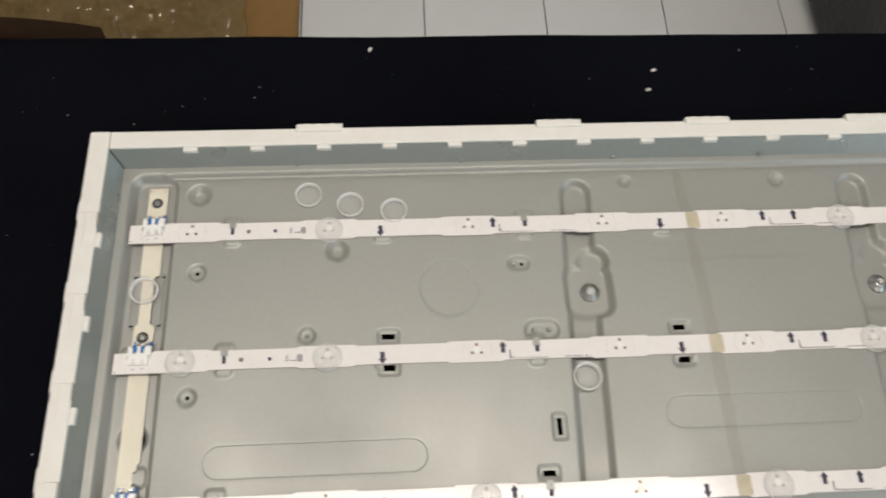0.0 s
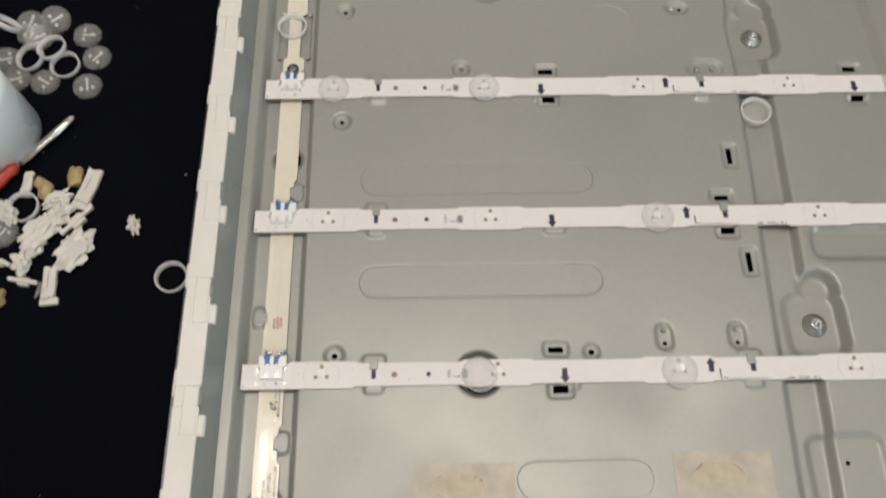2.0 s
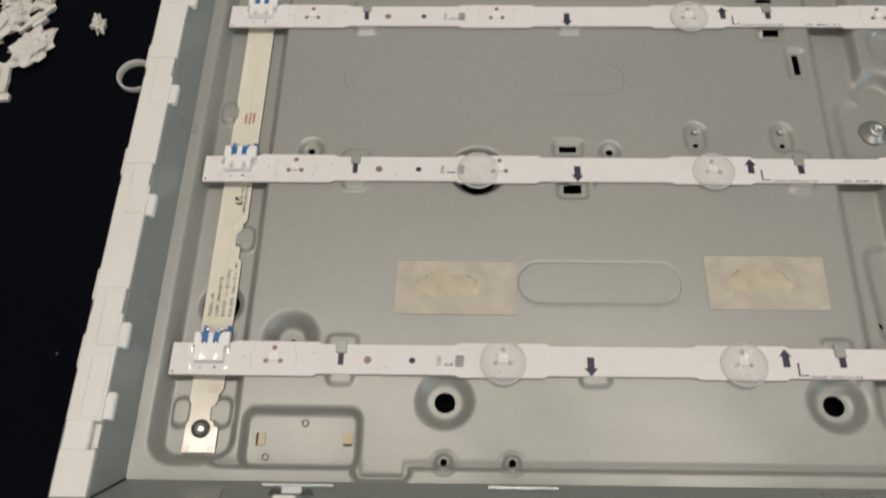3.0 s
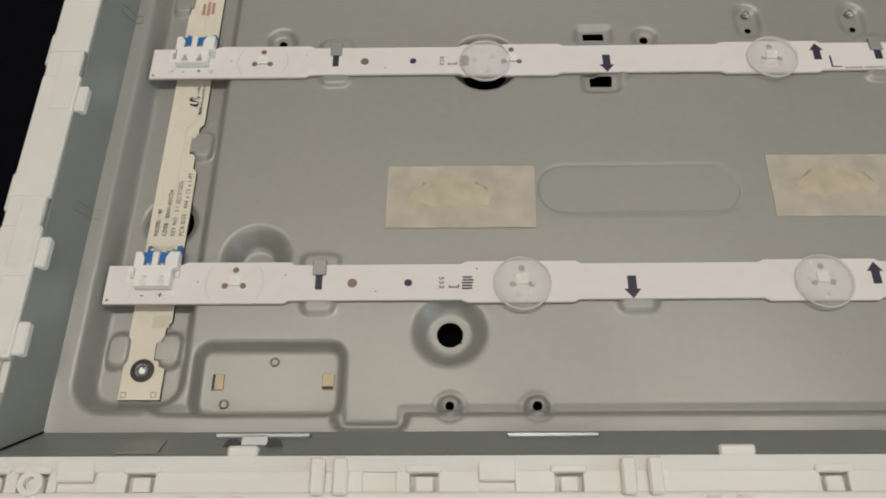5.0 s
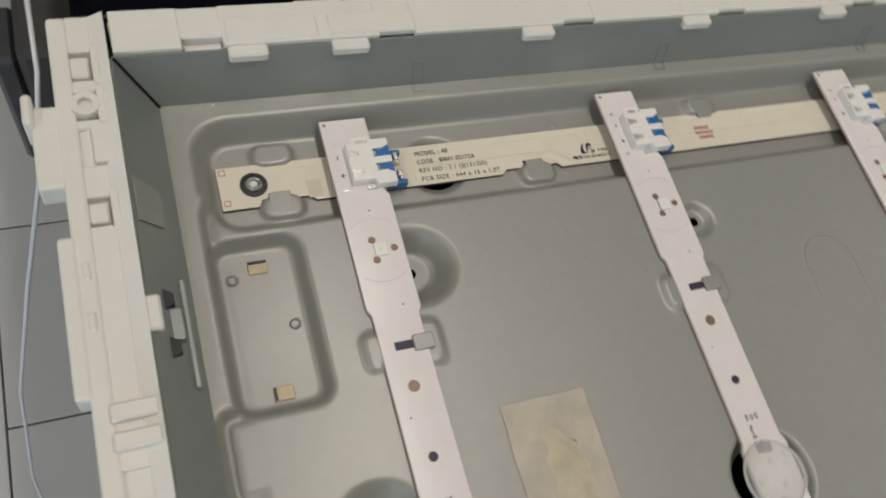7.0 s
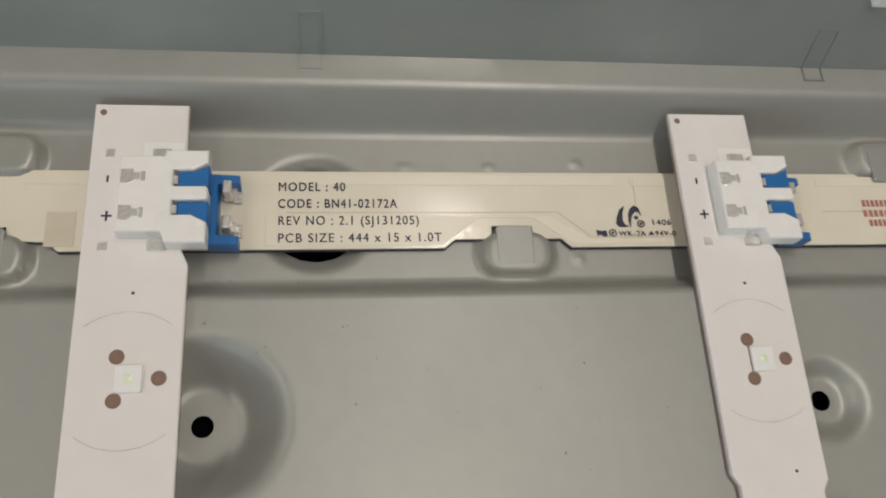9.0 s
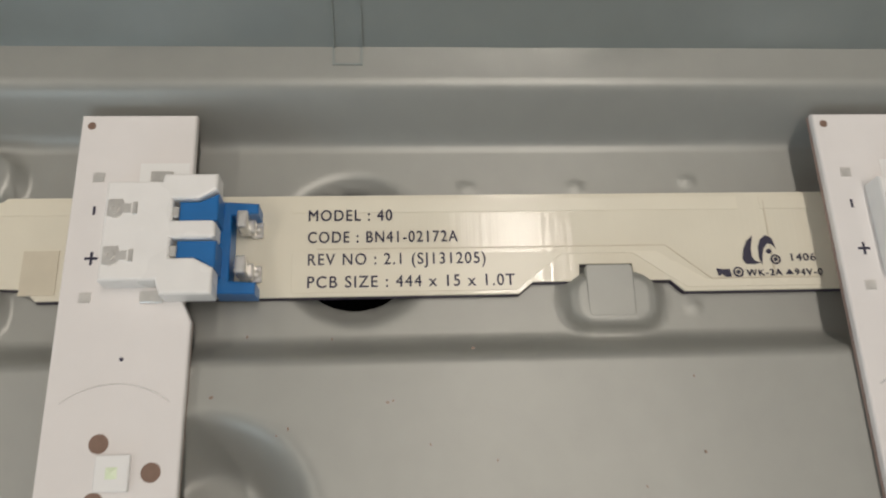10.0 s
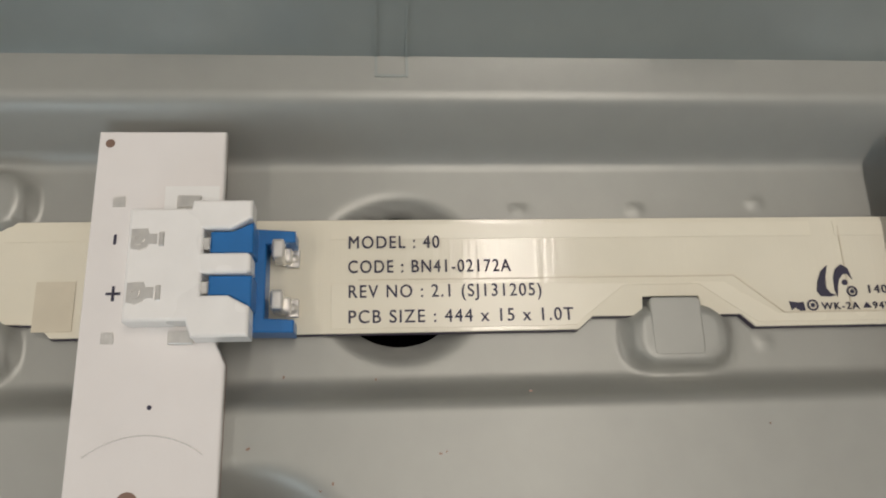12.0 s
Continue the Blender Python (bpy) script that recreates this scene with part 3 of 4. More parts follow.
# ---- LED strips ----
def strip_outline():
    lo, hi = [], []
    lo.append((-0.0142, -0.0064))
    hi += [(-0.0142, 0.0070), (0.0098, 0.0070), (0.0120, 0.0080)]
    for c in LEDX:
        if c > LEDX[0]:
            hi += [(c - 0.0200, 0.0068), (c - 0.0180, 0.0078)]
            lo += [(c - 0.0200, -0.0060), (c - 0.0180, -0.0070)]
        else:
            lo[0] = (-0.0142, -0.0068)
        hi += [(c + 0.0180, 0.0078), (c + 0.0195, 0.0068)]
        lo += [(c + 0.0165, -0.0070), (c + 0.0182, -0.0060)]
    hi.append((0.800, 0.0068))
    lo.append((0.800, -0.0060))
    return lo + hi[::-1]


def arrow_outline(x, y, up, s=1.0):
    """A block arrow across the strip."""
    k = 1 if up else -1
    pts = [(-0.0010, -0.0028), (0.0010, -0.0028), (0.0010, 0.0004), (0.0019, 0.0004), (0.0, 0.0028), (-0.0019, 0.0004), (-0.0010, 0.0004)]
    return [(x + px * s, y + k * py * s) for px, py in pts][::k]


T = LEDZ
H0 = LEDZ - 0.0012
bm = prism(bmesh.new(), strip_outline(), H0, T, 0.00025)
MESH = {"board": link_bm("board", bm, BOARD)}
MESH["under"] = link_bm("under", prism(bmesh.new(), [(x, y * 1.004 - 0.00003) for x, y in strip_outline()], H0 - 0.0002, H0 + 0.0003), EDGE)
bm = disc(bmesh.new(), 0, 0, 0.00105, T, T + 0.00006, 16)
MESH["pad"] = link_bm("pad", bm, COPPER)
bm = box(bmesh.new(), -0.0019, 0.0019, -0.0007, 0.0029, T, T + 0.0006, 0.0001)
MESH["diode"] = link_bm("diode", bm, NYLON)
MESH["chip"] = link_bm("chip", lathe(bmesh.new(), [(0, T + 0.00075), (0.00085, T + 0.00062)], 4, pose(0, 0.0011, 0, 0, 0, 45), close=False), LEDY)
bm = lathe(bmesh.new(), [(0.0, 0.0046), (0.0016, 0.0044), (0.0040, 0.0050), (0.0065, 0.0047), (0.0082, 0.0035), (0.0092, 0.0016), (0.0094, 0.0003), (0.0, 0.0003)], 40, pose(0, 0, T), close=False)
MESH["lens"] = link_bm("lens", bm, STRIPLENS, True)
MESH["loose_dome"] = link_bm("loose_dome", lathe(bmesh.new(), [(0.0, 0.0046), (0.0016, 0.0044), (0.0040, 0.0050), (0.0065, 0.0047), (0.0082, 0.0035), (0.0092, 0.0016), (0.0094, 0.0003), (0.0, 0.0003)], 36, close=False), LENS, True)
bm = lathe(bmesh.new(), [(0.0091, 0.0004), (0.0095, 0.0004), (0.0095, 0.0010), (0.0091, 0.0012)], 40, pose(0, 0, T))
MESH["lens_rim"] = link_bm("lens_rim", bm, RIM, True)
bm = bmesh.new()
for k in range(3):
    a = math.radians(90 + 120 * k)
    disc(bm, 0.0040 * math.cos(a), 0.0040 * math.sin(a), 0.0010, T + 0.00005, T + 0.0004, 10)
rt = bmesh.new()
for side in (0, 180):
    arc = [math.radians(side - 38 + 76 * k / 16) for k in range(17)]
    prism(rt, [(r * math.cos(a), r * math.sin(a)) for r, seq in ((0.00955, arc), (0.00940, arc[::-1])) for a in seq], T + 0.00004, T + 0.00007)
MESH["ring_trace"] = link_bm("ring_trace", rt, FAINT)
MESH["pad_trace"] = link_bm("pad_trace", box(bmesh.new(), -0.0024, 0.0022, -0.00085, -0.00055, T, T + 0.00005), COPPER)
MESH["foot"] = link_bm("foot", bm, RIM)

# printed marks of one strip
bm = bmesh.new()
P0, P1 = T + 0.00002, T + 0.00006
MESH["block_mark"] = link_bm("block_mark", box(bmesh.new(), 0.0550, 0.0573, -0.0022, 0.0032, P0, P1), INK)
MESH["arrow_down"] = link_bm("arrow_down", prism(bmesh.new(), arrow_outline(0, -0.0020, False, 1.45), P0, P1), INK)
MESH["arrow_up"] = link_bm("arrow_up", prism(bmesh.new(), arrow_outline(0, 0.0026, True, 1.40), P0, P1), INK)
for x in (0.2420, 0.4375):
    box(bm, x, x + 0.0007, -0.0045, 0.0005, P0, P1)
    box(bm, x, x + 0.0040, -0.0050, -0.0045, P0, P1)
rng = random.Random(4)
for j in range(5):
    box(bm, 0.1030 + rng.uniform(0, 0.0005), 0.1068 + rng.uniform(-0.0004, 0.0002), -0.0024 + j * 0.00100, -0.0024 + (j + 0.6) * 0.00100, P0, P1)
for i in range(6):
    h = rng.uniform(0.0005, 0.0014)
    box(bm, 0.0988 + i * 0.0006, 0.0992 + i * 0.0006, -0.0020, -0.0020 + h, P0, P1)
for x, n in ((0.2760, 24), (0.4420, 22), (0.4700, 20)):
    for i in range(n):
        if rng.random() < 0.8:
            box(bm, x + i * 0.0009, x + i * 0.0009 + 0.0006, -0.0054, -0.0047, P0, P1)
box(bm, -0.0021, -0.0010, -0.0042, -0.0039, P0, P1)
box(bm, 0.0036, 0.0052, -0.0039, -0.0036, P0, P1)
box(bm, 0.00425, 0.00455, -0.0045, -0.0030, P0, P1)
for x, y in ((0.0162, 0.0008), (0.045, 0.003), (0.108, 0.005), (0.075, -0.003)):
    disc(bm, x, y, 0.00025, P0, P1, 8)
MESH["marks"] = link_bm("marks", bm, INK)
MESH["fixing_hole"] = link_bm("fixing_hole", disc(bmesh.new(), 0.0672, 0.0, 0.0016, P0, P1, 16), COPPER)
MESH["corner_dot"] = link_bm("corner_dot", disc(bmesh.new(), -0.0127, -0.0055, 0.00050, P0, P1, 16), COPPER)
MESH["silk_patch"] = link_bm("silk_patch", box(bmesh.new(), -0.0076, -0.0040, 0.0008, 0.0066, T, T + 0.00004), NYLON)
# not pierced: a flat dark disc paints the shade inside the screw hole
MESH["screw_hole"] = link_bm("screw_hole", disc(bmesh.new(), 0.0855, 0.0, 0.0013, P0, P1, 16), INK)

# connector: nylon body, blue insulators, tinned contacts
CZ = T + 0.0030
bm = bmesh.new()
prism(bm, [(-0.0040, -0.0018), (0.0080, -0.0018), (0.0080, 0.0044), (0.0097, 0.0050), (0.0097, 0.0107), (0.0066, 0.0107), (0.0054, 0.0085), (0.0054, 0.0058), (0.0031, 0.0058), (0.0031, 0.0103), (0.0028, 0.0107),
           (0.0012, 0.0107), (0.0009, 0.0103), (0.0009, 0.0058), (-0.0017, 0.0058), (-0.0017, 0.0086), (-0.0029, 0.0107), (-0.0049, 0.0107), (-0.0049, 0.0046), (-0.0040, 0.0044)], T, CZ, 0.0003)
MESH["housing"] = link_bm("housing", bm, MILKY)
bm = prism(bmesh.new(), [(-0.0016, 0.0064), (0.0008, 0.0064), (0.0008, 0.0108), (-0.0026, 0.0108), (-0.0016, 0.0087)], 0.0004, CZ - 0.0006, 0.0002)
prism(bm, [(0.0032, 0.0064), (0.0053, 0.0064), (0.0053, 0.0086), (0.0066, 0.0108), (0.0032, 0.0108)], 0.0004, CZ - 0.0006, 0.0002)
prism(bm, [(-0.0030, 0.0102), (0.0085, 0.0102), (0.0086, 0.0148), (0.0072, 0.0148), (0.0070, 0.0117), (-0.0012, 0.0117), (-0.0014, 0.0148), (-0.0027, 0.0148)], 0.0003, 0.0036, 0.0002)
MESH["insulator"] = link_bm("insulator", bm, BLUE)
# the pieces of one contact, about its own middle line
PIECES = {"contact_tab": box(bmesh.new(), -0.0011, 0.0011, 0.0123, 0.0137, 0.0006, 0.0042, 0.0003, 2),
          "contact_leg": box(bmesh.new(), -0.0008, 0.0010, 0.0131, 0.0143, 0.0004, 0.0020, 0.0003, 2),
          "contact_foot": box(bmesh.new(), -0.0009, 0.0012, 0.0135, 0.0150, 0.0001, 0.0005, 0.0001),
          "solder_spot": lathe(bmesh.new(), [(0.0, 0.0010), (0.0003, 0.0009), (0.0006, 0.0005), (0.0006, 0.0004), (0.0, 0.0004)], 12, pose(0.0002, 0.0143, 0), close=False),
          "contact_end": box(bmesh.new(), -0.0006, 0.0007, 0.0055, 0.0065, T + 0.0012, CZ - 0.0002, 0.0001),
          "pressed_ring": lathe(bmesh.new(), [(0.0003, CZ), (0.0006, CZ), (0.0006, CZ + 0.00018), (0.0003, CZ + 0.00018)], 14, pose(0, -0.0007, 0)),
          "contact_plate": prism(bmesh.new(), [(-0.0011, -0.0015), (0.0010, -0.0015), (0.0013, -0.0005), (0.0010, 0.0002), (0.0006, 0.0004), (0.0006, 0.0012), (-0.0006, 0.0012), (-0.0006, 0.0004), (-0.0012, 0.0002)], CZ - 0.0003, CZ + 0.00005, 0.0001),
          "contact_fold": box(bmesh.new(), -0.0008, 0.0008, 0.0013, 0.0019, CZ - 0.0003, CZ + 0.0001, 0.0001)}
for key, bm in PIECES.items():
    MESH[key] = link_bm(key, bm, TIN)
MESH["solder_tab"] = link_bm("solder_tab", box(bmesh.new(), -0.0007, 0.0007, 0.0022, 0.0048, T, T + 0.0005, 0.0001), TIN)
bm = box(bmesh.new(), -0.0006, 0.0006, -0.0046, -0.0033, T, T + 0.0001)
MESH["test_pad"] = link_bm("test_pad", bm, TIN)

MESH = {k: (o.data, bpy.data.objects.remove(o))[0] for k, o in MESH.items()}

LENSES = {0: (1, 2, 4), 1: (1, 2, 5), 2: (2, 4, 6), 3: (0, 1, 5), 4: (1, 5, 7)}
LABELS = {0: "white LED backlight strip with dome lenses beside the near rail", 1: "white LED backlight strip with one lens over a round hole",
          2: "white LED backlight strip mostly bare of lenses", 3: "white LED backlight strip with two lenses near its connector", 4: "white LED backlight strip with bare diodes beside the far rail"}
for n, cy in enumerate(STRIPS):
    st = empty("led_strip", (0, cy, 0), LABELS[n], "led strip", "led strips in the pan")
    I = Matrix.Identity(4)
    shared("board", MESH["board"], st, I)
    shared("board_core", MESH["under"], st, I, "brown board edge")
    tagged(shared("printed_code", MESH["marks"], st, I, "dark printed code bars"), kind="stuff")
    shared("block_mark", MESH["block_mark"], st, I, "black block mark")
    text("552", 0.0022, pose(0.0957, 0.0022, P0, 0, 0, -90), st, INK, 0.0042)
    text("D4GE-400DCA-R2", 0.0013, pose(0.2470, -0.0057, P0), st, INK, 0.0200)
    for x in (0.1585, 0.3575):
        shared("arrow_mark", MESH["arrow_down"], st, pose(x, 0, 0), "black arrow")
    for x in (0.2378, 0.2606, 0.4330, 0.4560):
        shared("arrow_mark", MESH["arrow_up"], st, pose(x, 0, 0), "black arrow")
    shared("fixing_hole", MESH["fixing_hole"], st, I)
    shared("silk_patch", MESH["silk_patch"], st, I, "bright white printed patch")
    shared("corner_dot", MESH["corner_dot"], st, I, "small brown dot")
    shared("screw_hole", MESH["screw_hole"], st, I, "hole drawn as a dark disc")
    for x in (-0.0058, 0.0091):
        shared("test_pad", MESH["test_pad"], st, pose(x, 0, 0), "tinned test pad")
    con = shared("connector", MESH["housing"], st, I, "milky white nylon connector")
    shared("insulator", MESH["insulator"], con, I, "blue plastic insulator")
    for c, d in ((-0.0006, 0.0004), (0.0051, -0.0006)):
        for key in PIECES:
            shared(key, MESH[key], con, pose(c + (d if key == "contact_end" else 0.0), 0, 0), "bright tinned metal")
    for c in (-0.0057, 0.0092):
        shared("solder_tab", MESH["solder_tab"], con, pose(c, 0, 0), "bright tinned metal")
    for k, x in enumerate(LEDX):
        if k in LENSES[n]:
            shift = (-0.010, -0.0008) if (n, k) == (1, 1) else (0, -0.0005)
            m = pose(x + shift[0], shift[1], 0, 0, 0, 37 * (n + k))
            le = shared("dome_lens", MESH["lens"], st, m, "clear plastic dome lens")
            shared("lens_rim", MESH["lens_rim"], le, I)
            shared("lens_foot", MESH["foot"], le, I)
        di = shared("diode", MESH["diode"], st, pose(x, 0, 0))
        shared("chip", MESH["chip"], di, I, "pale green LED chip")
        for dx, dy in ((-0.0031, -0.0007), (0.0029, -0.0007), (0.0, 0.0050)):
            shared("copper_pad", MESH["pad"], st, pose(x + dx, dy, 0), "brown copper pad")
        if n == 1 or k in LENSES[n]:
            shared("pad_trace", MESH["pad_trace"], st, pose(x, 0, 0), "brown copper line")
        if k not in LENSES[n]:
            shared("ring_trace", MESH["ring_trace"], st, pose(x, 0.0005, 0), "faint ring left by a lens")

# ---- link board across the strips' ends ----
link = empty("link_board", (0, 0, 0), "long cream printed circuit board linking the LED strips", "circuit board")
right = [(0.0081, 0.0), (0.0081, 0.0100), (0.0060, 0.0110), (0.0060, 0.0128), (0.0042, 0.0130), (0.0042, 0.0185), (0.0064, 0.0190), (0.0066, 0.0245), (0.0081, 0.0260),
         (0.0081, 0.0838), (0.0066, 0.0856), (0.0066, 0.0914), (0.0044, 0.0916), (0.0044, 0.0982), (0.0066, 0.0984), (0.0066, 0.1030), (0.0081, 0.1046),
         (0.0081, 0.2330), (0.0066, 0.2350), (0.0066, 0.2372), (0.0044, 0.2374), (0.0044, 0.2460), (0.0066, 0.2462), (0.0066, 0.2500), (0.0081, 0.2520),
         (0.0081, 0.3400), (0.0048, 0.3420), (0.0048, 0.3750), (0.0081, 0.3770), (0.0081, 0.4440)]
lefts = [(-0.0052, 0.4440), (-0.0052, 0.3770), (-0.0030, 0.3750), (-0.0030, 0.3420), (-0.0052, 0.3400), (-0.0052, 0.3250), (-0.0042, 0.3240), (-0.0042, 0.3140), (-0.0052, 0.3130),
         (-0.0052, 0.1700), (-0.0044, 0.1690), (-0.0044, 0.1590), (-0.0052, 0.1580), (-0.0052, 0.0)]
part("board", prism(bmesh.new(), right + lefts, -0.0004, 0.0, 0.0001), CREAM, link, "glossy cream solder mask")
part("board_core", prism(bmesh.new(), [(0.00125 + (x - 0.00125) * 1.012, y) for x, y in right + lefts], -0.0011, -0.0003), CORE, link, "dark board edge")
tr = bmesh.new()
prism(tr, [(0.0025, 0.0560), (0.0028, 0.1015), (0.0066, 0.1075), (0.0066, 0.1225), (0.0076, 0.1225), (0.0076, 0.1050), (0.0064, 0.1032), (0.0030, 0.0985), (0.0030, 0.0895), (0.0064, 0.0850), (0.0076, 0.0836), (0.0076, 0.0560)], 0.00003, 0.00010, 0.00004)
part("copper_trace", tr, CREAM2, link)
for y0, y1 in ((0.0560, 0.1130), (0.1160, 0.1225), (0.150, 0.208), (0.242, 0.300), (0.02, 0.030)):
    part("copper_trace", box(bmesh.new(), -0.0046, -0.0028, y0, y1, 0.00003, 0.00009), CREAM2, link)
part("label_patch", box(bmesh.new(), 0.0018, 0.0074, 0.0240, 0.0282, 0.00003, 0.00012), PATCH, link, "faint beige patch")
for words, x, width in (("MODEL : 40", -0.0017, 0.0104), ("CODE : BN41-02172A", 0.0012, 0.0186), ("REV NO : 2.1 (SJ131205)", 0.0041, 0.0219), ("PCB SIZE : 444 x 15 x 1.0T", 0.0070, 0.0254)):
    text(words, 0.0021, pose(x, 0.0578, 0.00013, 0, 0, 90), link, INK, width)
text("1406", 0.0014, pose(0.0044, 0.1186, 0.00013, 0, 0, 90), link, INK, 0.0032)
text("WK-2A", 0.0012, pose(0.0063, 0.1128, 0.00013, 0, 0, 90), link, INK, 0.0046)
text("94V-0", 0.0012, pose(0.0063, 0.1190, 0.00013, 0, 0, 90), link, INK, 0.0036)
for (xa, ya), (xb, yb) in (((0.0020, 0.0590), (0.0020, 0.1028)), ((0.0020, 0.1028), (0.0065, 0.1082)), ((0.0065, 0.1082), (0.0065, 0.1226)), ((0.0020, 0.1500), (0.0020, 0.1950)), ((-0.0040, 0.1165), (0.0065, 0.1165))):
    n = Vector((yb - ya, xa - xb)).normalized() * 0.00007
    part("trace_edge", prism(bmesh.new(), [(xa - n.x, ya - n.y), (xb - n.x, yb - n.y), (xb + n.x, yb + n.y), (xa + n.x, ya + n.y)], 0.00003, 0.00012), PATCH, link)


def mark(points):
    """A printed patch; the points lie on a grid of a fortieth of a millimetre."""
    return [(0.0008 + (v - 75) / 39700, 0.10664 + u / 39700) for u, v in points]


lg = bmesh.new()
prism(lg, mark([(305, 80), (270, 108), (246, 158), (235, 205), (250, 229), (290, 233), (326, 226), (296, 214), (283, 190), (286, 142)]), 0.00008, 0.00014)
prism(lg, mark([(332, 234), (322, 200), (325, 142), (342, 100), (372, 78), (402, 95), (416, 150), (397, 126), (376, 124), (352, 150), (341, 182)]), 0.00008, 0.00014)
prism(lg, mark([(465, 260), (444, 288), (487, 288)]), 0.00008, 0.00014)
prism(lg, mark([(92, 252), (128, 258), (160, 256), (165, 296), (140, 298), (118, 282), (100, 292)]), 0.00008, 0.00014)
for u, v, r0, r1 in ((377, 165, 0.0, 0.00034), (405, 209, 0.00044, 0.00066), (405, 209, 0.0, 0.00026), (203, 272, 0.00048, 0.00068), (203, 272, 0.0, 0.00026)):
    (cx, cy), = mark([(u, v)])
    lathe(lg, [(r0, 0.00008), (r1, 0.00008), (r1, 0.00014), (r0, 0.00014)], 16, pose(cx, cy, 0), close=r0 > 0)
part("printed_logo", lg, INK, link, "dark swirl mark and round marks")
lg = bmesh.new()
for x, y0, y1 in ((0.0005, 0.1580, 0.1640), (0.0024, 0.1578, 0.1650), (0.0042, 0.1585, 0.1645)):
    for i in range(7):
        box(lg, x - 0.0006, x + 0.0006, y0 + (y1 - y0) * i / 7, y0 + (y1 - y0) * (i + 0.6) / 7, 0.00008, 0.00014)
part("printed_bars", lg, REDINK, link, "small red print")


def screw(parent, x, y, z):
    """A small pan-head screw with a dark ring."""
    part("washer_ring", lathe(bmesh.new(), [(0.0024, z), (0.0038, z), (0.0038, z + 0.0003), (0.0024, z + 0.0004)], 28, pose(x, y, 0)), RUBBER, parent, "dark ring")
    bm = lathe(bmesh.new(), [(0, z), (0.0023, z), (0.0022, z + 0.0008), (0.0017, z + 0.0012), (0.0014, z + 0.0010), (0.0012, z + 0.0002), (0.0, z + 0.0002)], 24, pose(x, y, 0), close=False)
    box(bm, x - 0.0003, x + 0.0003, y - 0.0011, y + 0.0011, z + 0.0002, z + 0.0005)
    part("screw", bm, ZINC, parent, "zinc plated screw")


for y in (0.0095, 0.3325, 0.4320):
    screw(link, 0.0012, y, 0.0)
for x, y in ((-0.0036, 0.0016), (0.0060, 0.0016), (-0.0036, 0.4420), (0.0060, 0.4420)):
    lg = bmesh.new()
    for a, b, c, d in ((-0.0009, 0.0009, -0.0009, -0.0007), (-0.0009, 0.0009, 0.0007, 0.0009), (-0.0009, -0.0007, -0.0007, 0.0007), (0.0007, 0.0009, -0.0007, 0.0007)):
        box(lg, x + a, x + b, y + c, y + d, 0.00003, 0.0001)
    part("corner_pad", lg, REDINK, link, "small square corner mark")
for x, y in CATCHES:
    if x > 0 or y > 0.1:
        s = 1 if x > 0 else -1
        tongue = prism(bmesh.new(), rounded(min(x + s * 0.0022, x - s * 0.0045), max(x + s * 0.0022, x - s * 0.0045), y - 0.0030, y + 0.0030, 0.0006), 0.0002, 0.0010, 0.0002)
        for v in tongue.verts:
            if (v.co.x - x) * s > 0:
                v.co.z -= 0.0001
        part("steel_catch", tongue, STEEL, pan, "bent steel catch over the link board")

# steel tongues that hold the strips
for cy in STRIPS:
    for cx in (0.0562, 0.2602):
        part("strip_tongue", prism(bmesh.new(), rounded(cx - 0.0022, cx + 0.0022, cy + 0.0028, cy + 0.0085, 0.0005), LEDZ + 0.0001, LEDZ + 0.0008, 0.0003), STEEL, pan, "bent steel tongue")
# studs in the rib pockets
for cx in (0.2960, 0.5020):
    for cy in (0.3558, 0.1560):
        z = FLOOR - 0.0064
        bm = lathe(bmesh.new(), [(0, z), (0.0070, z), (0.0066, z + 0.0012), (0.0040, z + 0.0018), (0.0036, z + 0.0036), (0.0030, z + 0.0042), (0.0016, z + 0.0042), (0.0014, z + 0.0020), (0, z + 0.0020)], 28, pose(cx + 0.0065, cy, 0), close=False)
        part("stud", bm, ZINC, pan, "zinc threaded stud", True)
for x, y in ((0.1088, 0.3294), (0.2504, 0.3768), (0.2600, 0.3280), (0.2700, 0.3280), (0.2154, 0.1530), (0.2558, 0.1530)):
    part("rivet", lathe(bmesh.new(), [(0, 0.0034), (0.0012, 0.0030), (0.0016, 0.0019)], 16, pose(x, y, 0), close=False), ZINC, pan, "small round rivet", True)
for x, y in ((0.0255, 0.0060), (0.0605, 0.0061)):
    part("plate_slot", box(bmesh.new(), x - 0.0019, x + 0.0019, y - 0.0026, y + 0.0026, -0.0016, -0.0010, 0.0002), TAN, pan, "pale brass coloured slot insert")
    part("slot_bracket", box(bmesh.new(), x - 0.0017, x - 0.0010 if x < 0.04 else x + 0.0017, y - 0.0024, y - 0.0018 if x > 0.04 else y + 0.0024, -0.0010, -0.0006), CORE, pan)
for x, y in ((0.0429, 0.0126), (0.0281, -0.0011)):
    part("plate_hole", lathe(bmesh.new(), [(0, -0.0015), (0.0014, -0.0015), (0.0016, -0.0012), (0.0013, -0.0009), (0.0009, -0.0012), (0.0009, -0.00145), (0.0, -0.00145)], 18, pose(x, y, 0), close=False), STEEL, pan, "small dull metal eyelet")


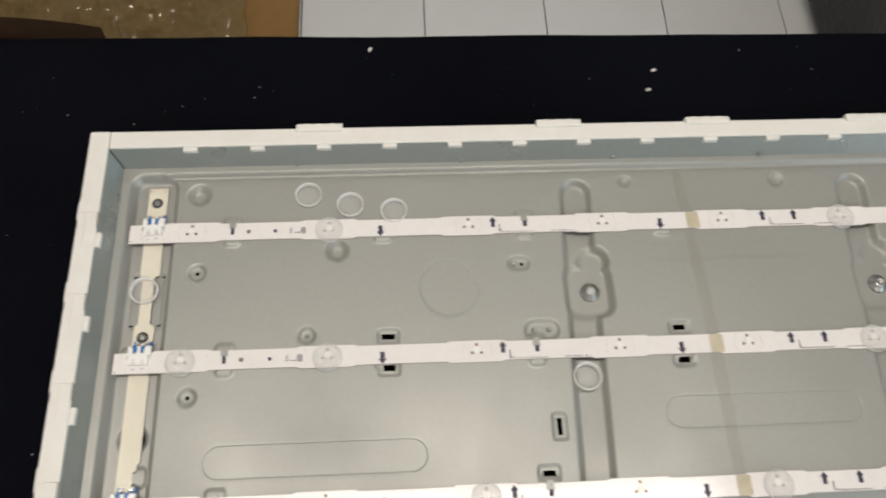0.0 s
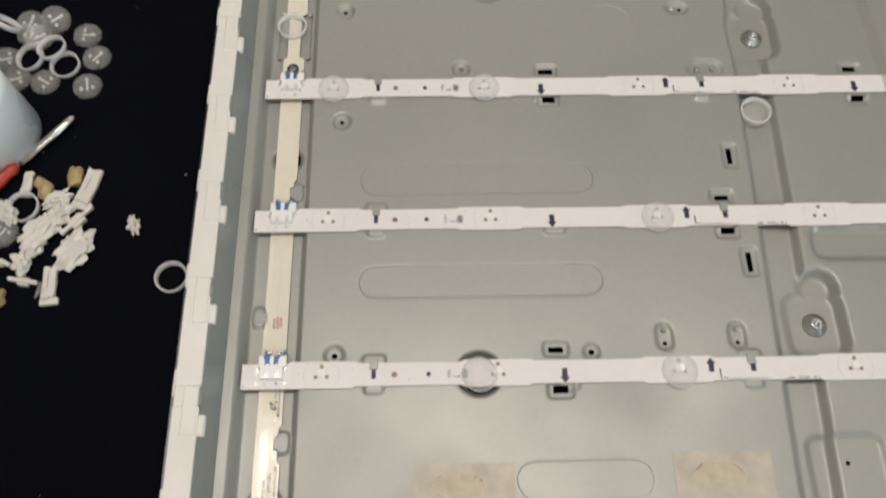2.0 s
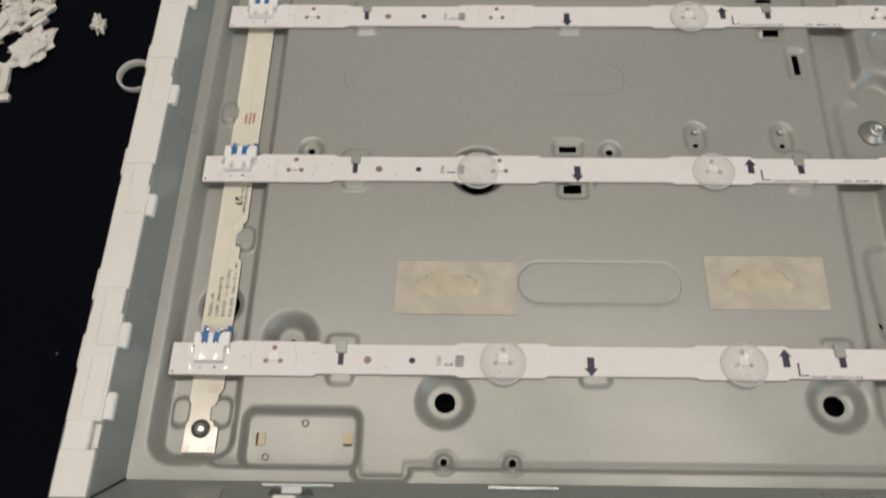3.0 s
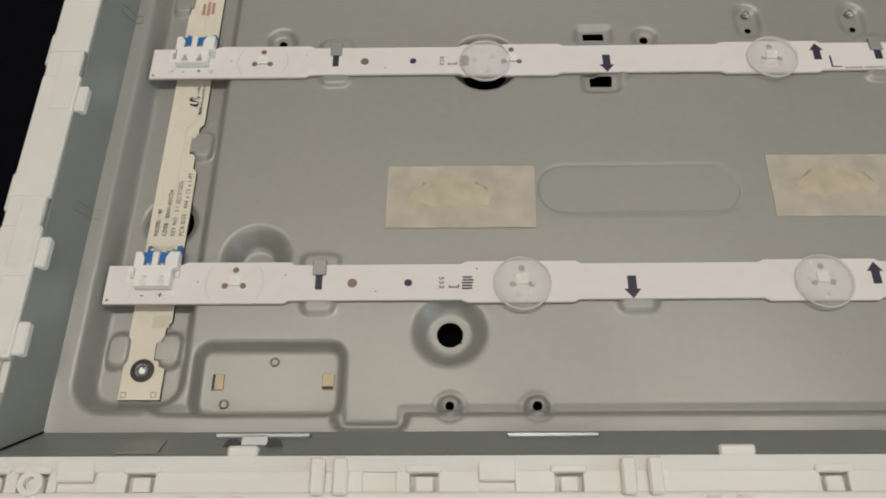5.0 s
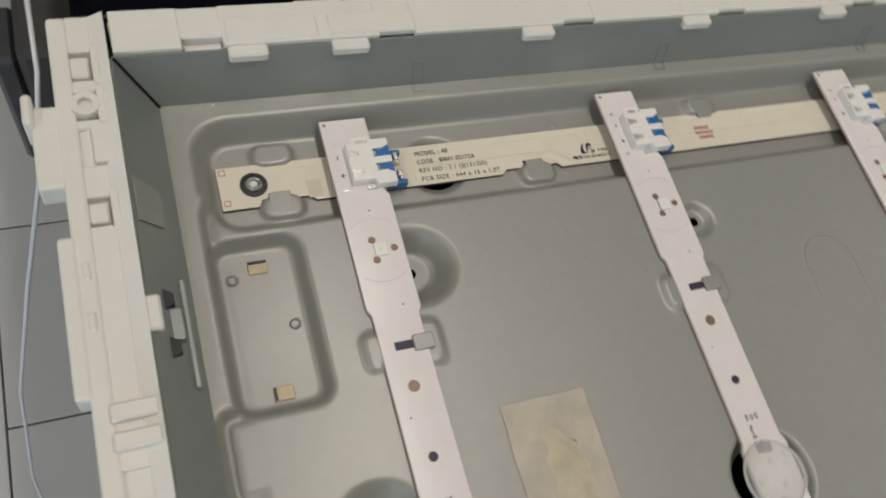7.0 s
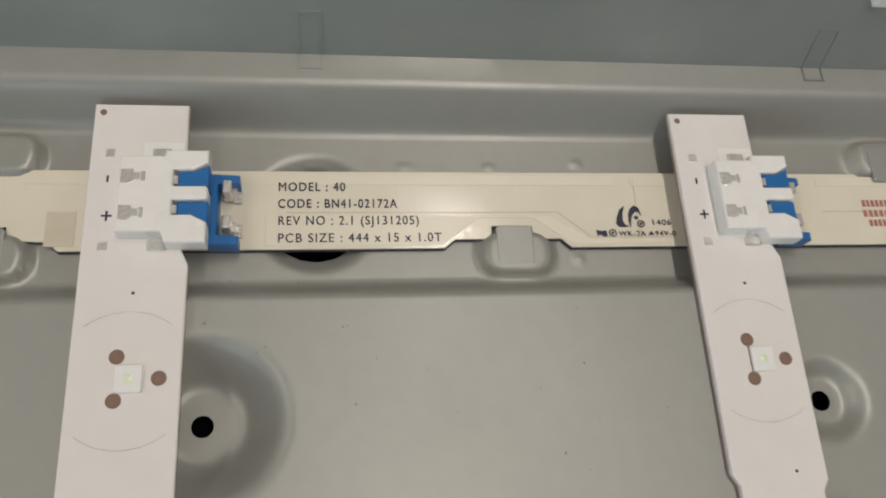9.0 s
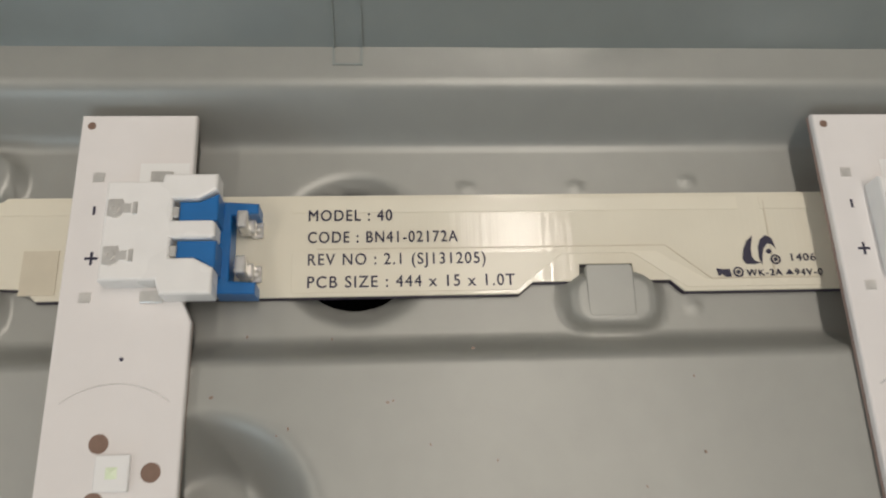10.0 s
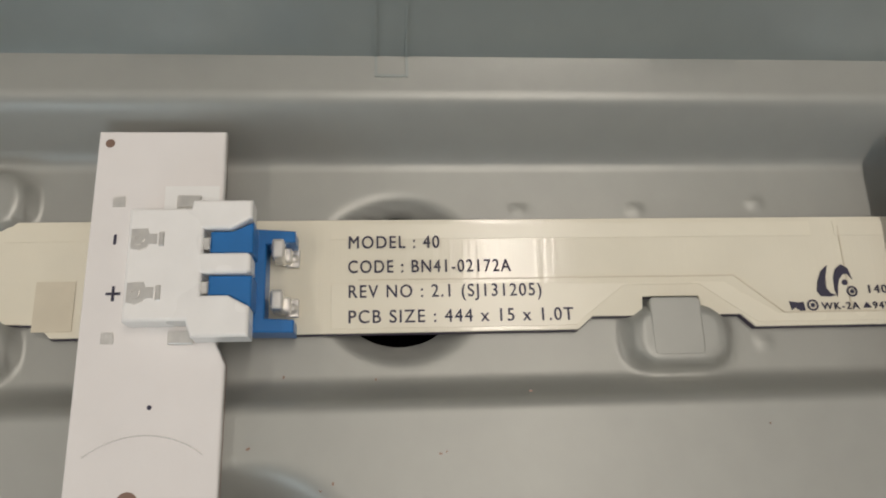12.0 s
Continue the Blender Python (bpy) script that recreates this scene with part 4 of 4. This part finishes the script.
def ridge_ring(a, b, c, d, w, h):
    """A low ridge round a long panel with half-round ends."""
    bm = bmesh.new()
    loops = []
    for off, z in ((0, 0), (w / 2, h), (w, 0)):
        loops.append([bm.verts.new((x, y, FLOOR - 0.00005 + z)) for x, y in rounded(a + off, b - off, c + off, d - off, (d - c) / 2 - off, 12)])
    for p, q in zip(loops, loops[1:]):
        for k in range(len(p)):
            bm.faces.new((p[k], p[(k + 1) % len(p)], q[(k + 1) % len(p)], q[k]))
    return bm


for k, (a, b, c, d) in enumerate(PANELS):
    part("pressed_line", ridge_ring(a, b, c, d, 0.0007, 0.00022 if k in (1, 2) else 0.00015), STEEL, pan)
for cx, cy in ((X0, Y0), (X0, Y1)):
    ex, ey = (RX0, RY0) if cy == Y0 else (RX0, RY1)
    part("corner_seam", tube(bmesh.new(), [(cx + 0.0002, cy + (0.0002 if cy == Y0 else -0.0002), LEDGE + 0.0002), (ex + 0.0003, ey + (0.0003 if cy == Y0 else -0.0003), WZ + 0.0001)], 0.00028, 6), BLACK, pan, "dark seam at the corner")
# film pieces and stains
def torn(corners, seed):
    """The outline with slightly uneven sides."""
    out = []
    for i, (xa, ya) in enumerate(corners):
        xb, yb = corners[(i + 1) % len(corners)]
        for k in range(16):
            w = 0.00028 * noise.noise((i * 7 + k * 0.7, seed * 60, 2.0))
            out.append((xa + (xb - xa) * k / 16 + w, ya + (yb - ya) * k / 16 + w))
    return out


for x0, x1, y0, y1 in ((0.0772, 0.1285, 0.0587, 0.0831), (0.2105, 0.2612, 0.0620, 0.0866)):
    tp = empty("film_tape", (x0, y0, FLOOR), "yellowed film tape with dried glue on the pan", "tape", "film tapes")
    ob = part("film", prism(bmesh.new(), torn([(0, 0), (x1 - x0, -0.0003), (x1 - x0 + 0.0006, y1 - y0), (0.0003, y1 - y0 + 0.0002)], x0), 0.00025, 0.00040), TAPE, tp)
    bm = bmesh.new()
    cells, rows_n = 22, 9
    grid = [[bm.verts.new((0.0225 + 0.032 * (i / cells - 0.5) * math.sqrt(1 - 0.75 * (j / rows_n) ** 3) * (1.06 if j < 1 else 1.0) + 0.0012 * noise.noise((i * 0.5, j * 0.4, x0 * 90)), 0.0078 + (0.0118 - 0.0030 * abs(2 * i / cells - 1) ** 4) * j / rows_n + 0.0016 * noise.noise((i * 0.35, j * 0.3, 5 + x0 * 50)),
                            0.00036 + 0.0005 * max(0, math.sin(math.pi * i / cells)) * max(0, math.sin(math.pi * j / rows_n)) * (0.7 + 0.6 * noise.noise((i * 0.6, j * 0.8, 3)))) ) for i in range(cells + 1)] for j in range(rows_n + 1)]
    for j in range(rows_n):
        for i in range(cells):
            bm.faces.new((grid[j][i], grid[j][i + 1], grid[j + 1][i + 1], grid[j + 1][i]))
    part("glue_blob", bm, GLUE, tp, "dried yellow glue", True)
stain = link_bm("tape_residue", prism(bmesh.new(), [(0.3735, 0.447), (0.3800, 0.447), (0.3850, 0.330), (0.3845, 0.23), (0.3770, 0.23), (0.3765, 0.330)], FLOOR + 0.0002, FLOOR + 0.0004), STAIN)
tagged(stain, "long brown strip of tape residue on the pan", "tape")
for n in (2, 3, 4):
    g = link_bm("glue_residue", prism(bmesh.new(), rounded(0.377, 0.386, STRIPS[n] - 0.006, STRIPS[n] + 0.0065, 0.001), LEDZ + 0.0001, LEDZ + 0.0003), GLUE)
    tagged(g, "yellow glue residue across a white LED strip", "glue", "glue residues")

rng = random.Random(11)
bm = bmesh.new()
for k in range(60):
    x, y = rng.uniform(-0.016, 0.30), rng.uniform(0.0, 0.44)
    if k < 22:
        x, y = rng.uniform(0.0145, 0.05), rng.uniform(0.05, 0.125)
    s = rng.choice((0.00012, 0.00016, 0.0002))
    zz = float(relief(np.array(x), np.array(y)))
    box(bm, -s, s, -s * 0.6, s * 0.6, 0, s * 0.6, m=pose(x, y, zz + 0.0001, 0, 0, rng.uniform(0, 180)))
tagged(link_bm("dust", bm, COPPER), "tiny dark dust specks on the steel pan", "dust", kind="stuff")

# ---- loose lenses ----
bm = lathe(bmesh.new(), [(0.0092, 0.0), (0.0080, 0.0), (0.0078, 0.0010), (0.0084, 0.0028), (0.0088, 0.0036), (0.0095, 0.0036)], 40)
loose_rim = link_bm("rim", bm, RIM, True)
bm = lathe(bmesh.new(), [(0.0, 0.0010), (0.0035, 0.0004), (0.0072, 0.0006), (0.0072, 0.0012), (0.0035, 0.0010), (0.0, 0.0018)], 32, close=False)
loose_bowl = link_bm("bowl", bm, LENS, True)
bm = bmesh.new()
for k in range(3):
    a = math.radians(120 * k)
    lathe(bm, [(0.0, 0.0012), (0.0011, 0.0012), (0.0009, 0.0024), (0, 0.0024)], 8, pose(0.0042 * math.cos(a), 0.0042 * math.sin(a), 0), close=False)
# pale bar modelled in place of the lens's white reflection streak
box(bm, -0.0035, 0.0035, -0.0006, 0.0006, 0.0011, 0.0014)
loose_foot_streak = link_bm("feet_and_streak", bm, RIM)
RIMME, BOWLME, FOOT_STREAK_ME = (o.data for o in (loose_rim, loose_bowl, loose_foot_streak))
for o in (loose_rim, loose_bowl, loose_foot_streak):
    bpy.data.objects.remove(o)


def loose_lens(x, y, z, where, rx=0.0, ry=0.0, rz=0.0, domed=False, group="loose lenses"):
    ob = new("loose_lens")
    ob.matrix_basis = pose(x, y, z, rx, ry, rz)
    tagged(ob, "clear round plastic lens lying loose " + where, "lens", group)
    if domed:
        shared("dome", MESH["loose_dome"], ob, Matrix.Identity(4))
        shared("feet_and_streak", FOOT_STREAK_ME, ob, pose(0, 0, 0.0002))
    else:
        shared("rim", RIMME, ob, Matrix.Identity(4), "bright frosted rim")
        if "pan" in where:
            shared("bowl", BOWLME, ob, Matrix.Identity(4))
    return ob


for x, y, z in ((-0.0006, 0.3650, 0.0003), (0.1080, 0.4333, 0.0031), (0.1375, 0.4248, 0.0031), (0.1682, 0.4192, 0.0032), (0.2922, 0.2950, 0.0012)):
    loose_lens(x, y, z, "in the steel pan", rz=40 * x * 100)
for i, (x, y, up, tilt, lift) in enumerate(((-0.1382, 0.3675, 0, 0, 0), (-0.1294, 0.3492, 0, 0, 0), (-0.1319, 0.3268, 0, 0, 0), (-0.1594, 0.3303, 0, 0, 0), (-0.1780, 0.3329, 0, 0, 0), (-0.1561, 0.3522, 1, 8, 0.006),
                                           (-0.1706, 0.3479, 1, 14, 0.002), (-0.1481, 0.3427, 1, 5, 0.0005), (-0.1596, 0.3783, 0, 25, 0.004), (-0.1749, 0.3680, 0, 10, 0.001), (-0.1896, 0.3703, 1, 55, 0.008), (-0.1876, 0.3485, 0, 0, 0),
                                           (-0.1650, 0.2225, 0, 0, 0), (-0.0620, 0.1925, 1, 0, 0), (-0.1545, 0.2385, 1, 6, 0.002), (-0.1676, 0.3623, 0, 12, 0.005), (-0.1776, 0.3788, 0, 5, 0.0))):
    z = CLOTH_Z + lift + 0.0002
    loose_lens(x, y, z, "on the black cloth", rx=tilt, rz=50 * i, domed=not up, group="lenses on the cloth")

# ---- table, cloth and what lies on it ----
TABX0, TABX1, TABY0, TABY1 = -0.75, 1.15, -0.0300, 0.5865
tab = empty("work_table", (0.2, 0.27, FLOOR_Z), "work table under a black cloth", "table")
for ob in (part("tabletop", box(bmesh.new(), TABX0, TABX1, TABY0 + 0.004, TABY1 - 0.006, CLOTH_Z - 0.030, CLOTH_Z - 0.004, 0.002), TABLEWOOD, tab),
           *(part("leg", box(bmesh.new(), x - 0.025, x + 0.025, y - 0.025, y + 0.025, FLOOR_Z, CLOTH_Z - 0.03, 0.003), TABLEWOOD, tab) for x in (-0.70, 1.10) for y in (0.03, 0.52))):
    ob.matrix_parent_inverse = Matrix.Translation((-0.2, -0.27, -FLOOR_Z))
xs, ys = axis([(TABX0, -0.30, 0.03), (-0.30, 0.0, 0.006), (0.0, TABX1, 0.03)]), axis([(TABY0, TABY1, 0.012)])
prof = [(TABY0 - 0.001, CLOTH_Z - 0.10)] + [(y, CLOTH_Z) for y in ys] + [(TABY1 + 0.002, CLOTH_Z - 0.004), (TABY1 + 0.003, CLOTH_Z - 0.16)]
vs = [(x, y + (0.0015 * noise.noise((x * 9, 1, 0)) if y > 0.57 else 0) - (x * 0.008 if y > 0.57 else 0), z + (0.0007 * noise.noise((x * 14, y * 14, 0)) * min(1, max(0, (-0.06 - x) * 20)) if abs(z - CLOTH_Z) < 1e-6 else 0)) for y, z in prof for x in xs]
nx = len(xs)
me = bpy.data.meshes.new("table_cloth")
me.from_pydata(vs, [], [(j * nx + i, j * nx + i + 1, (j + 1) * nx + i + 1, (j + 1) * nx + i) for j in range(len(prof) - 1) for i in range(nx - 1)])
me.materials.append(CLOTH)
for p in me.polygons:
    p.use_smooth = True
tagged(new("table_cloth", me), "black cloth spread over the work table", "cloth")
rng = random.Random(7)
bm = bmesh.new()
for k in range(56):
    x, y = (rng.uniform(-0.30, -0.06), rng.uniform(0.0, 0.56)) if k % 2 else (rng.uniform(-0.2, 0.55), rng.uniform(0.485, 0.57))
    s = rng.choice((0.0003, 0.0004, 0.0005, 0.0008))
    box(bm, -s, s, -s * 0.4, s * 0.4, 0, s * 0.5, m=pose(x, y, CLOTH_Z + 0.0006, 0, 0, rng.uniform(0, 180)))
tagged(link_bm("lint", bm, LINT), "pale lint specks scattered on the black cloth", "lint", kind="stuff")
for x, y in ((0.1522, 0.5715), (0.3790, 0.5473), (0.3720, 0.5284)):
    c = link_bm("crumb", box(bmesh.new(), -0.0022, 0.0022, -0.0012, 0.0012, 0, 0.0018, 0.0006), CLIPW)
    c.matrix_basis = pose(x, y, CLOTH_Z, 0, 0, 500 * x)
    tagged(c, "small pale plastic crumb on the black cloth", "crumb", "crumbs")


def ragged(bm, x, y):
    """Broken, bent edges on a moulded piece."""
    bmesh.ops.subdivide_edges(bm, edges=[e for e in bm.edges if e.calc_length() > 0.003], cuts=3, use_grid_fill=True)
    for v in bm.verts:
        k = noise.noise_vector((v.co.x * 260 + x * 900, v.co.y * 260 + y * 700, v.co.z * 300))
        v.co += Vector((k.x * 0.0011, k.y * 0.0014, abs(k.z) * 0.0009 + 0.0010 * (v.co.y / 0.012) ** 2))
    return bm


def clip(x, y, rz, kind, s=1.0):
    """A broken white strip clip."""
    ob = empty("broken_clip", (x, y, CLOTH_Z), "broken white plastic clip on the black cloth", "clip", "broken clips", rz=rz)
    if kind == 0:
        part("tongue", ragged(box(bmesh.new(), -0.0046 * s, 0.0046 * s, -0.0120 * s, 0.0110 * s, 0.0008, 0.0040, 0.0009, 2), x, y), CLIPW, ob)
        part("rib", box(bmesh.new(), -0.0010 * s, -0.0003, -0.0040 * s, 0.0060 * s, 0.0044, 0.0052), CLIPW, ob)
        part("foot", box(bmesh.new(), -0.0062 * s, 0.0062 * s, -0.0160 * s, -0.0110 * s, 0.0002, 0.0030, 0.0007, 2), CLIPW, ob)
    elif kind == 1:
        t = bmesh.new()
        bmesh.ops.create_icosphere(t, subdivisions=3, radius=1)
        for v in t.verts:
            k = 0.9 + 0.75 * noise.noise((v.co.x * 2.6 + x * 300, v.co.y * 2.6 + y * 200, v.co.z * 2.2))
            v.co = Vector((v.co.x * 0.0082 * k * s, v.co.y * 0.0124 * k * s, 0.0036 + v.co.z * 0.0036 * k))
        part("body", t, CLIPW, ob)
    else:
        part("bar", box(bmesh.new(), -0.0012, 0.0012, -0.0110 * s, 0.0110 * s, 0.0022, 0.0050, 0.0005), CLIPW, ob)
        part("block", box(bmesh.new(), -0.0034 * s, 0.0030 * s, -0.0045 * s, 0.0040 * s, 0.0002, 0.0040, 0.0009, 2), CLIPW, ob)
    return ob


for args in ((-0.1180, 0.2529, -14, 0, 1.0), (-0.1557, 0.2560, -4, 0, 0.62), (-0.1360, 0.2426, -60, 1, 0.7), (-0.1410, 0.2235, -45, 1, 1.05), (-0.1330, 0.2323, -30, 1, 0.8), (-0.1440, 0.2137, -30, 1, 0.7), (-0.1215, 0.2292, -40, 2, 1.1),
             (-0.1200, 0.2101, -32, 1, 1.15), (-0.1308, 0.1900, 6, 0, 0.85), (-0.1490, 0.2018, 30, 1, 0.65), (-0.0875, 0.2259, 20, 1, 0.48), (-0.1460, 0.1910, 80, 2, 0.8), (-0.1640, 0.2354, 40, 1, 0.7), (-0.1620, 0.2034, 70, 2, 0.7), (-0.1710, 0.2116, 15, 1, 0.9)):
    clip(*args)
for x, y, s in ((-0.1275, 0.2591, 1.0), (-0.1440, 0.2498, 0.85), (-0.1580, 0.1807, 0.8), (-0.1480, 0.2550, 0.6)):
    t = bmesh.new()
    bmesh.ops.create_icosphere(t, subdivisions=3, radius=1)
    for v in t.verts:
        k = 1 + 0.4 * noise.noise((v.co.x * 1.6 + x * 400, v.co.y * 1.6, v.co.z * 1.6))
        v.co = Vector((v.co.x * 0.0050 * k * s, v.co.y * 0.0070 * k * s, 0.0030 + v.co.z * 0.0032 * k))
    ob = link_bm("glue_lump", t, AMBER, True)
    ob.matrix_basis = pose(x, y, CLOTH_Z)
    tagged(ob, "lump of dried amber glue on the black cloth", "glue", "glue lumps")
sh = link_bm("plastic_shard", prism(bmesh.new(), [(0, 0), (0.009, 0.010), (0.001, 0.011)], 0.0004, 0.0012), LENS)
sh.matrix_basis = pose(-0.1390, 0.1805, CLOTH_Z)
tagged(sh, "clear triangular plastic shard on the black cloth", "shard")

# cup
cup = empty("plastic_cup", (-0.1845, 0.2890, CLOTH_Z), "milky white plastic cup standing on the black cloth", "cup")
part("body", lathe(bmesh.new(), [(0, 0.0), (0.0285, 0.0), (0.0300, 0.0015), (0.0290, 0.045), (0.0275, 0.049), (0.0240, 0.0505), (0.0225, 0.049), (0.0235, 0.004), (0.0, 0.004)], 48, close=False), CUP, cup, "", True)
part("filling", lathe(bmesh.new(), [(0, 0.040), (0.0228, 0.040)], 40, close=False), CREAMCUP, cup, "cream coloured inside")
# screwdriver
drv = empty("screwdriver", (-0.1668, 0.2630, CLOTH_Z), "small screwdriver with red handle on the black cloth", "screwdriver")
d = Vector((-0.0296, -0.0373, 0)).normalized()
tip = Vector((0.0321, 0.0391, 0.0035))
bm = tube(bmesh.new(), [tip, tip + d * 0.002, tip + d * 0.008, tip + d * 0.044], 0.0029, 12, (0.35, 0.9, 1.0, 1.0))
part("shaft", bm, CHROME, drv, "bright chrome shaft", True)
part("handle", tube(bmesh.new(), [tip + d * k + Vector((0, 0, 0.0015)) for k in (0.046, 0.049, 0.054, 0.060, 0.090, 0.100, 0.104)], 0.0042, 16, (0.6, 0.95, 0.75, 1.0, 1.0, 0.9, 0.4)), REDGRIP, drv, "red plastic handle", True)
# pliers with red grips
pl = empty("pliers", (-0.2100, 0.4890, CLOTH_Z), "pliers with worn red dipped grips on the black cloth", "pliers")
for s in (0.0, -0.034):
    pts = [(0.0060 + s, 0.0240, 0.010), (0.0068 + s, 0.0180, 0.010), (0.0050 + s, 0.0020, 0.010), (-0.0010 + s * 0.9, -0.0180, 0.010), (-0.0080 + s * 0.7, -0.0380, 0.010), (-0.0130 + s * 0.4, -0.0560, 0.010)]
    part("grip", tube(bmesh.new(), pts, 0.0088, 16, (0.80, 1.0, 1.05, 1.0, 0.9, 0.7)), REDGRIP, pl, "red dipped grip", True)
    part("grip_end", tube(bmesh.new(), [(0.0046 + s, 0.0295, 0.010), (0.0052 + s, 0.0285, 0.010), (0.0060 + s, 0.0240, 0.010), (0.0066 + s, 0.0205, 0.010)], 0.0090, 16, (0.35, 0.62, 0.88, 1.0)), WORN, pl, "worn pale grip end", True)
part("jaw", box(bmesh.new(), -0.034, -0.012, -0.110, -0.054, 0.003, 0.014, 0.003, 2), CHROME, pl, "steel jaws", True)
st = link_bm("wooden_stick", tube(bmesh.new(), [(0, 0, 0.004), (-0.004, -0.003, 0.004), (-0.03, -0.035, 0.004), (-0.06, -0.075, 0.004)], 0.0036, 10, (0.4, 0.9, 1, 1)), WOODTAN, True)
st.matrix_basis = pose(-0.1920, 0.4250, CLOTH_Z)
tagged(st, "thin tan wooden stick on the black cloth", "stick")

# ---- floor, room and what stands behind the table ----
PITCH, LONG = 0.2435, 0.46
base = link_bm("floor", box(bmesh.new(), -2.6, 3.2, -2.4, 3.4, FLOOR_Z - 0.05, FLOOR_Z - 0.004), GROUT)
tagged(base, "dark grout bed of the tiled floor", "floor", kind="structure")
for name, b in (("wall_north", (-2.6, 3.2, 3.4, 3.5)), ("wall_south", (-2.6, 3.2, -2.5, -2.4)), ("wall_west", (-2.7, -2.6, -2.4, 3.4)), ("wall_east", (3.2, 3.3, -2.4, 3.4))):
    tagged(link_bm(name, box(bmesh.new(), *b, FLOOR_Z - 0.05, CEIL), PLASTER), "plain painted room wall", "wall", kind="structure")
tagged(link_bm("ceiling", box(bmesh.new(), -2.7, 3.3, -2.5, 3.5, CEIL, CEIL + 0.1), PLASTER), "plain white ceiling", "ceiling", kind="structure")
# battens out of view; those over the fill lamps are made up with them
for lx, ly in TUBE_AND_FILLS:
    lampb = empty("light_batten", (lx, ly, CEIL), "unseen white ceiling batten; two of the three carry added fill", "lamp", "ceiling lights")
    part("housing", box(bmesh.new(), -1.0, 1.0, -0.06, 0.06, -0.08, 0.0, 0.005), LAMPW, lampb)

# cardboard box and wrap behind the table
cb = empty("cardboard_box", (-0.24, 1.22, FLOOR_Z), "brown cardboard sheet covered with clear bubble wrap on the floor", "cardboard")
part("panel", box(bmesh.new(), -0.62, 0.226, -0.30, 0.35, 0.001, 0.030, 0.004), CARD, cb, "brown cardboard panel")
xs, ys = axis([(-0.46, 0.13, 0.007)]), axis([(-0.28, 0.20, 0.007)])
vs = [(x + 0.01 * noise.noise((x * 20, y * 20, 1)), y, 0.034 + 0.030 * max(0, 0.35 + noise.noise((x * 7, y * 7, 3))) + 0.012 * noise.noise((x * 38, y * 38, 5)) ** 2 * 3 + 0.006 * noise.noise((x * 80, y * 80, 2))) for y in ys for x in xs]
nx = len(xs)
me = bpy.data.meshes.new("bubble_wrap")
me.from_pydata(vs, [], [(j * nx + i, j * nx + i + 1, (j + 1) * nx + i + 1, (j + 1) * nx + i) for j in range(len(ys) - 1) for i in range(nx - 1)])
me.materials.append(WRAP)
ob = new("wrap", me)
ob.parent = cb
tagged(ob, label="crumpled clear wrap")
carton = empty("open_carton", (-0.40, 0.90, FLOOR_Z), "open brown carton with a curved flap beside the table", "carton")
part("side", box(bmesh.new(), -0.25, 0.020, -0.10, 0.078, 0.0, 0.262, 0.004), WHITEBOX, carton, "white carton side")
fl = bmesh.new()
n = 14
up = [fl.verts.new((-0.30 + 0.43 * k / n, 0.085, 0.300 + 0.012 * math.sin(math.pi * k / n) - 0.018 * (k / n) ** 6)) for k in range(n + 1)]
dn = [fl.verts.new((-0.30 + 0.425 * k / n, 0.085 + 0.006, 0.10)) for k in range(n + 1)]
for k in range(n):
    fl.faces.new((up[k], up[k + 1], dn[k + 1], dn[k]))
bmesh.ops.solidify(fl, geom=fl.faces[:], thickness=0.004)
part("flap", fl, CARDIN, carton, "dark brown curved flap")
bag = empty("black_bag", (1.30, 1.15, FLOOR_Z), "black soft bag standing on the tiled floor", "bag")
t = bmesh.new()
bmesh.ops.create_cube(t, size=1)
bmesh.ops.bevel(t, geom=t.edges[:], offset=0.12, segments=3, profile=0.5, affect="EDGES")
bmesh.ops.subdivide_edges(t, edges=t.edges[:], cuts=2, use_grid_fill=True)
for v in t.verts:
    k = 0.02 * noise.noise(v.co * 5)
    v.co = Vector((v.co.x * 0.58 + k, v.co.y * 0.8 + k, (v.co.z + 0.5) * 0.34))
part("body", t, BLACKBAG, bag, "", True)
# made-up dark block that fills in the shaded region beside the table's corner
blk = empty("corner_shade_block", (-0.085, -0.045, FLOOR_Z), "dark block added for the shaded table corner, with a grey plate", "bracket")
part("post", box(bmesh.new(), -0.060, -0.020, -0.012, 0.012, 0.0, 0.680, 0.003), TABLEWOOD, blk)
part("plate", box(bmesh.new(), -0.052, -0.024, -0.022, -0.0125, 0.600, 0.672, 0.002), DARKSTEEL, blk, "grey metal plate")
wr = link_bm("white_wire", tube(bmesh.new(), [(-0.10 + 0.02 * k + 0.006 * math.sin(k), -0.046 - 0.010 * k + 0.012 * math.sin(k * 0.9), -0.03 - 0.012 * k * k) for k in range(8)], 0.0009, 8), WIRE, True)
tagged(wr, "thin white wire hanging from the table edge", "wire")

# floor tiles, each laid singly
tile_me = link_bm("tile", box(bmesh.new(), -PITCH / 2 + 0.0012, PITCH / 2 - 0.0012, -LONG / 2 + 0.0012, LONG / 2 - 0.0012, -0.004, 0.0, 0.0008), TILE)
TILEME = tile_me.data
bpy.data.objects.remove(tile_me)
for j in range(-3, 8):
    for i in range(-8, 9):
        x = 0.2331 + PITCH * (i + 0.5) + (0.10 if j == 0 else 0.0)
        y = -0.2 + LONG * (j + 0.5)
        if -2.4 < x < 3.0 and -2.2 < y < 3.3:
            shared("tile", TILEME, base, pose(x, y, FLOOR_Z))
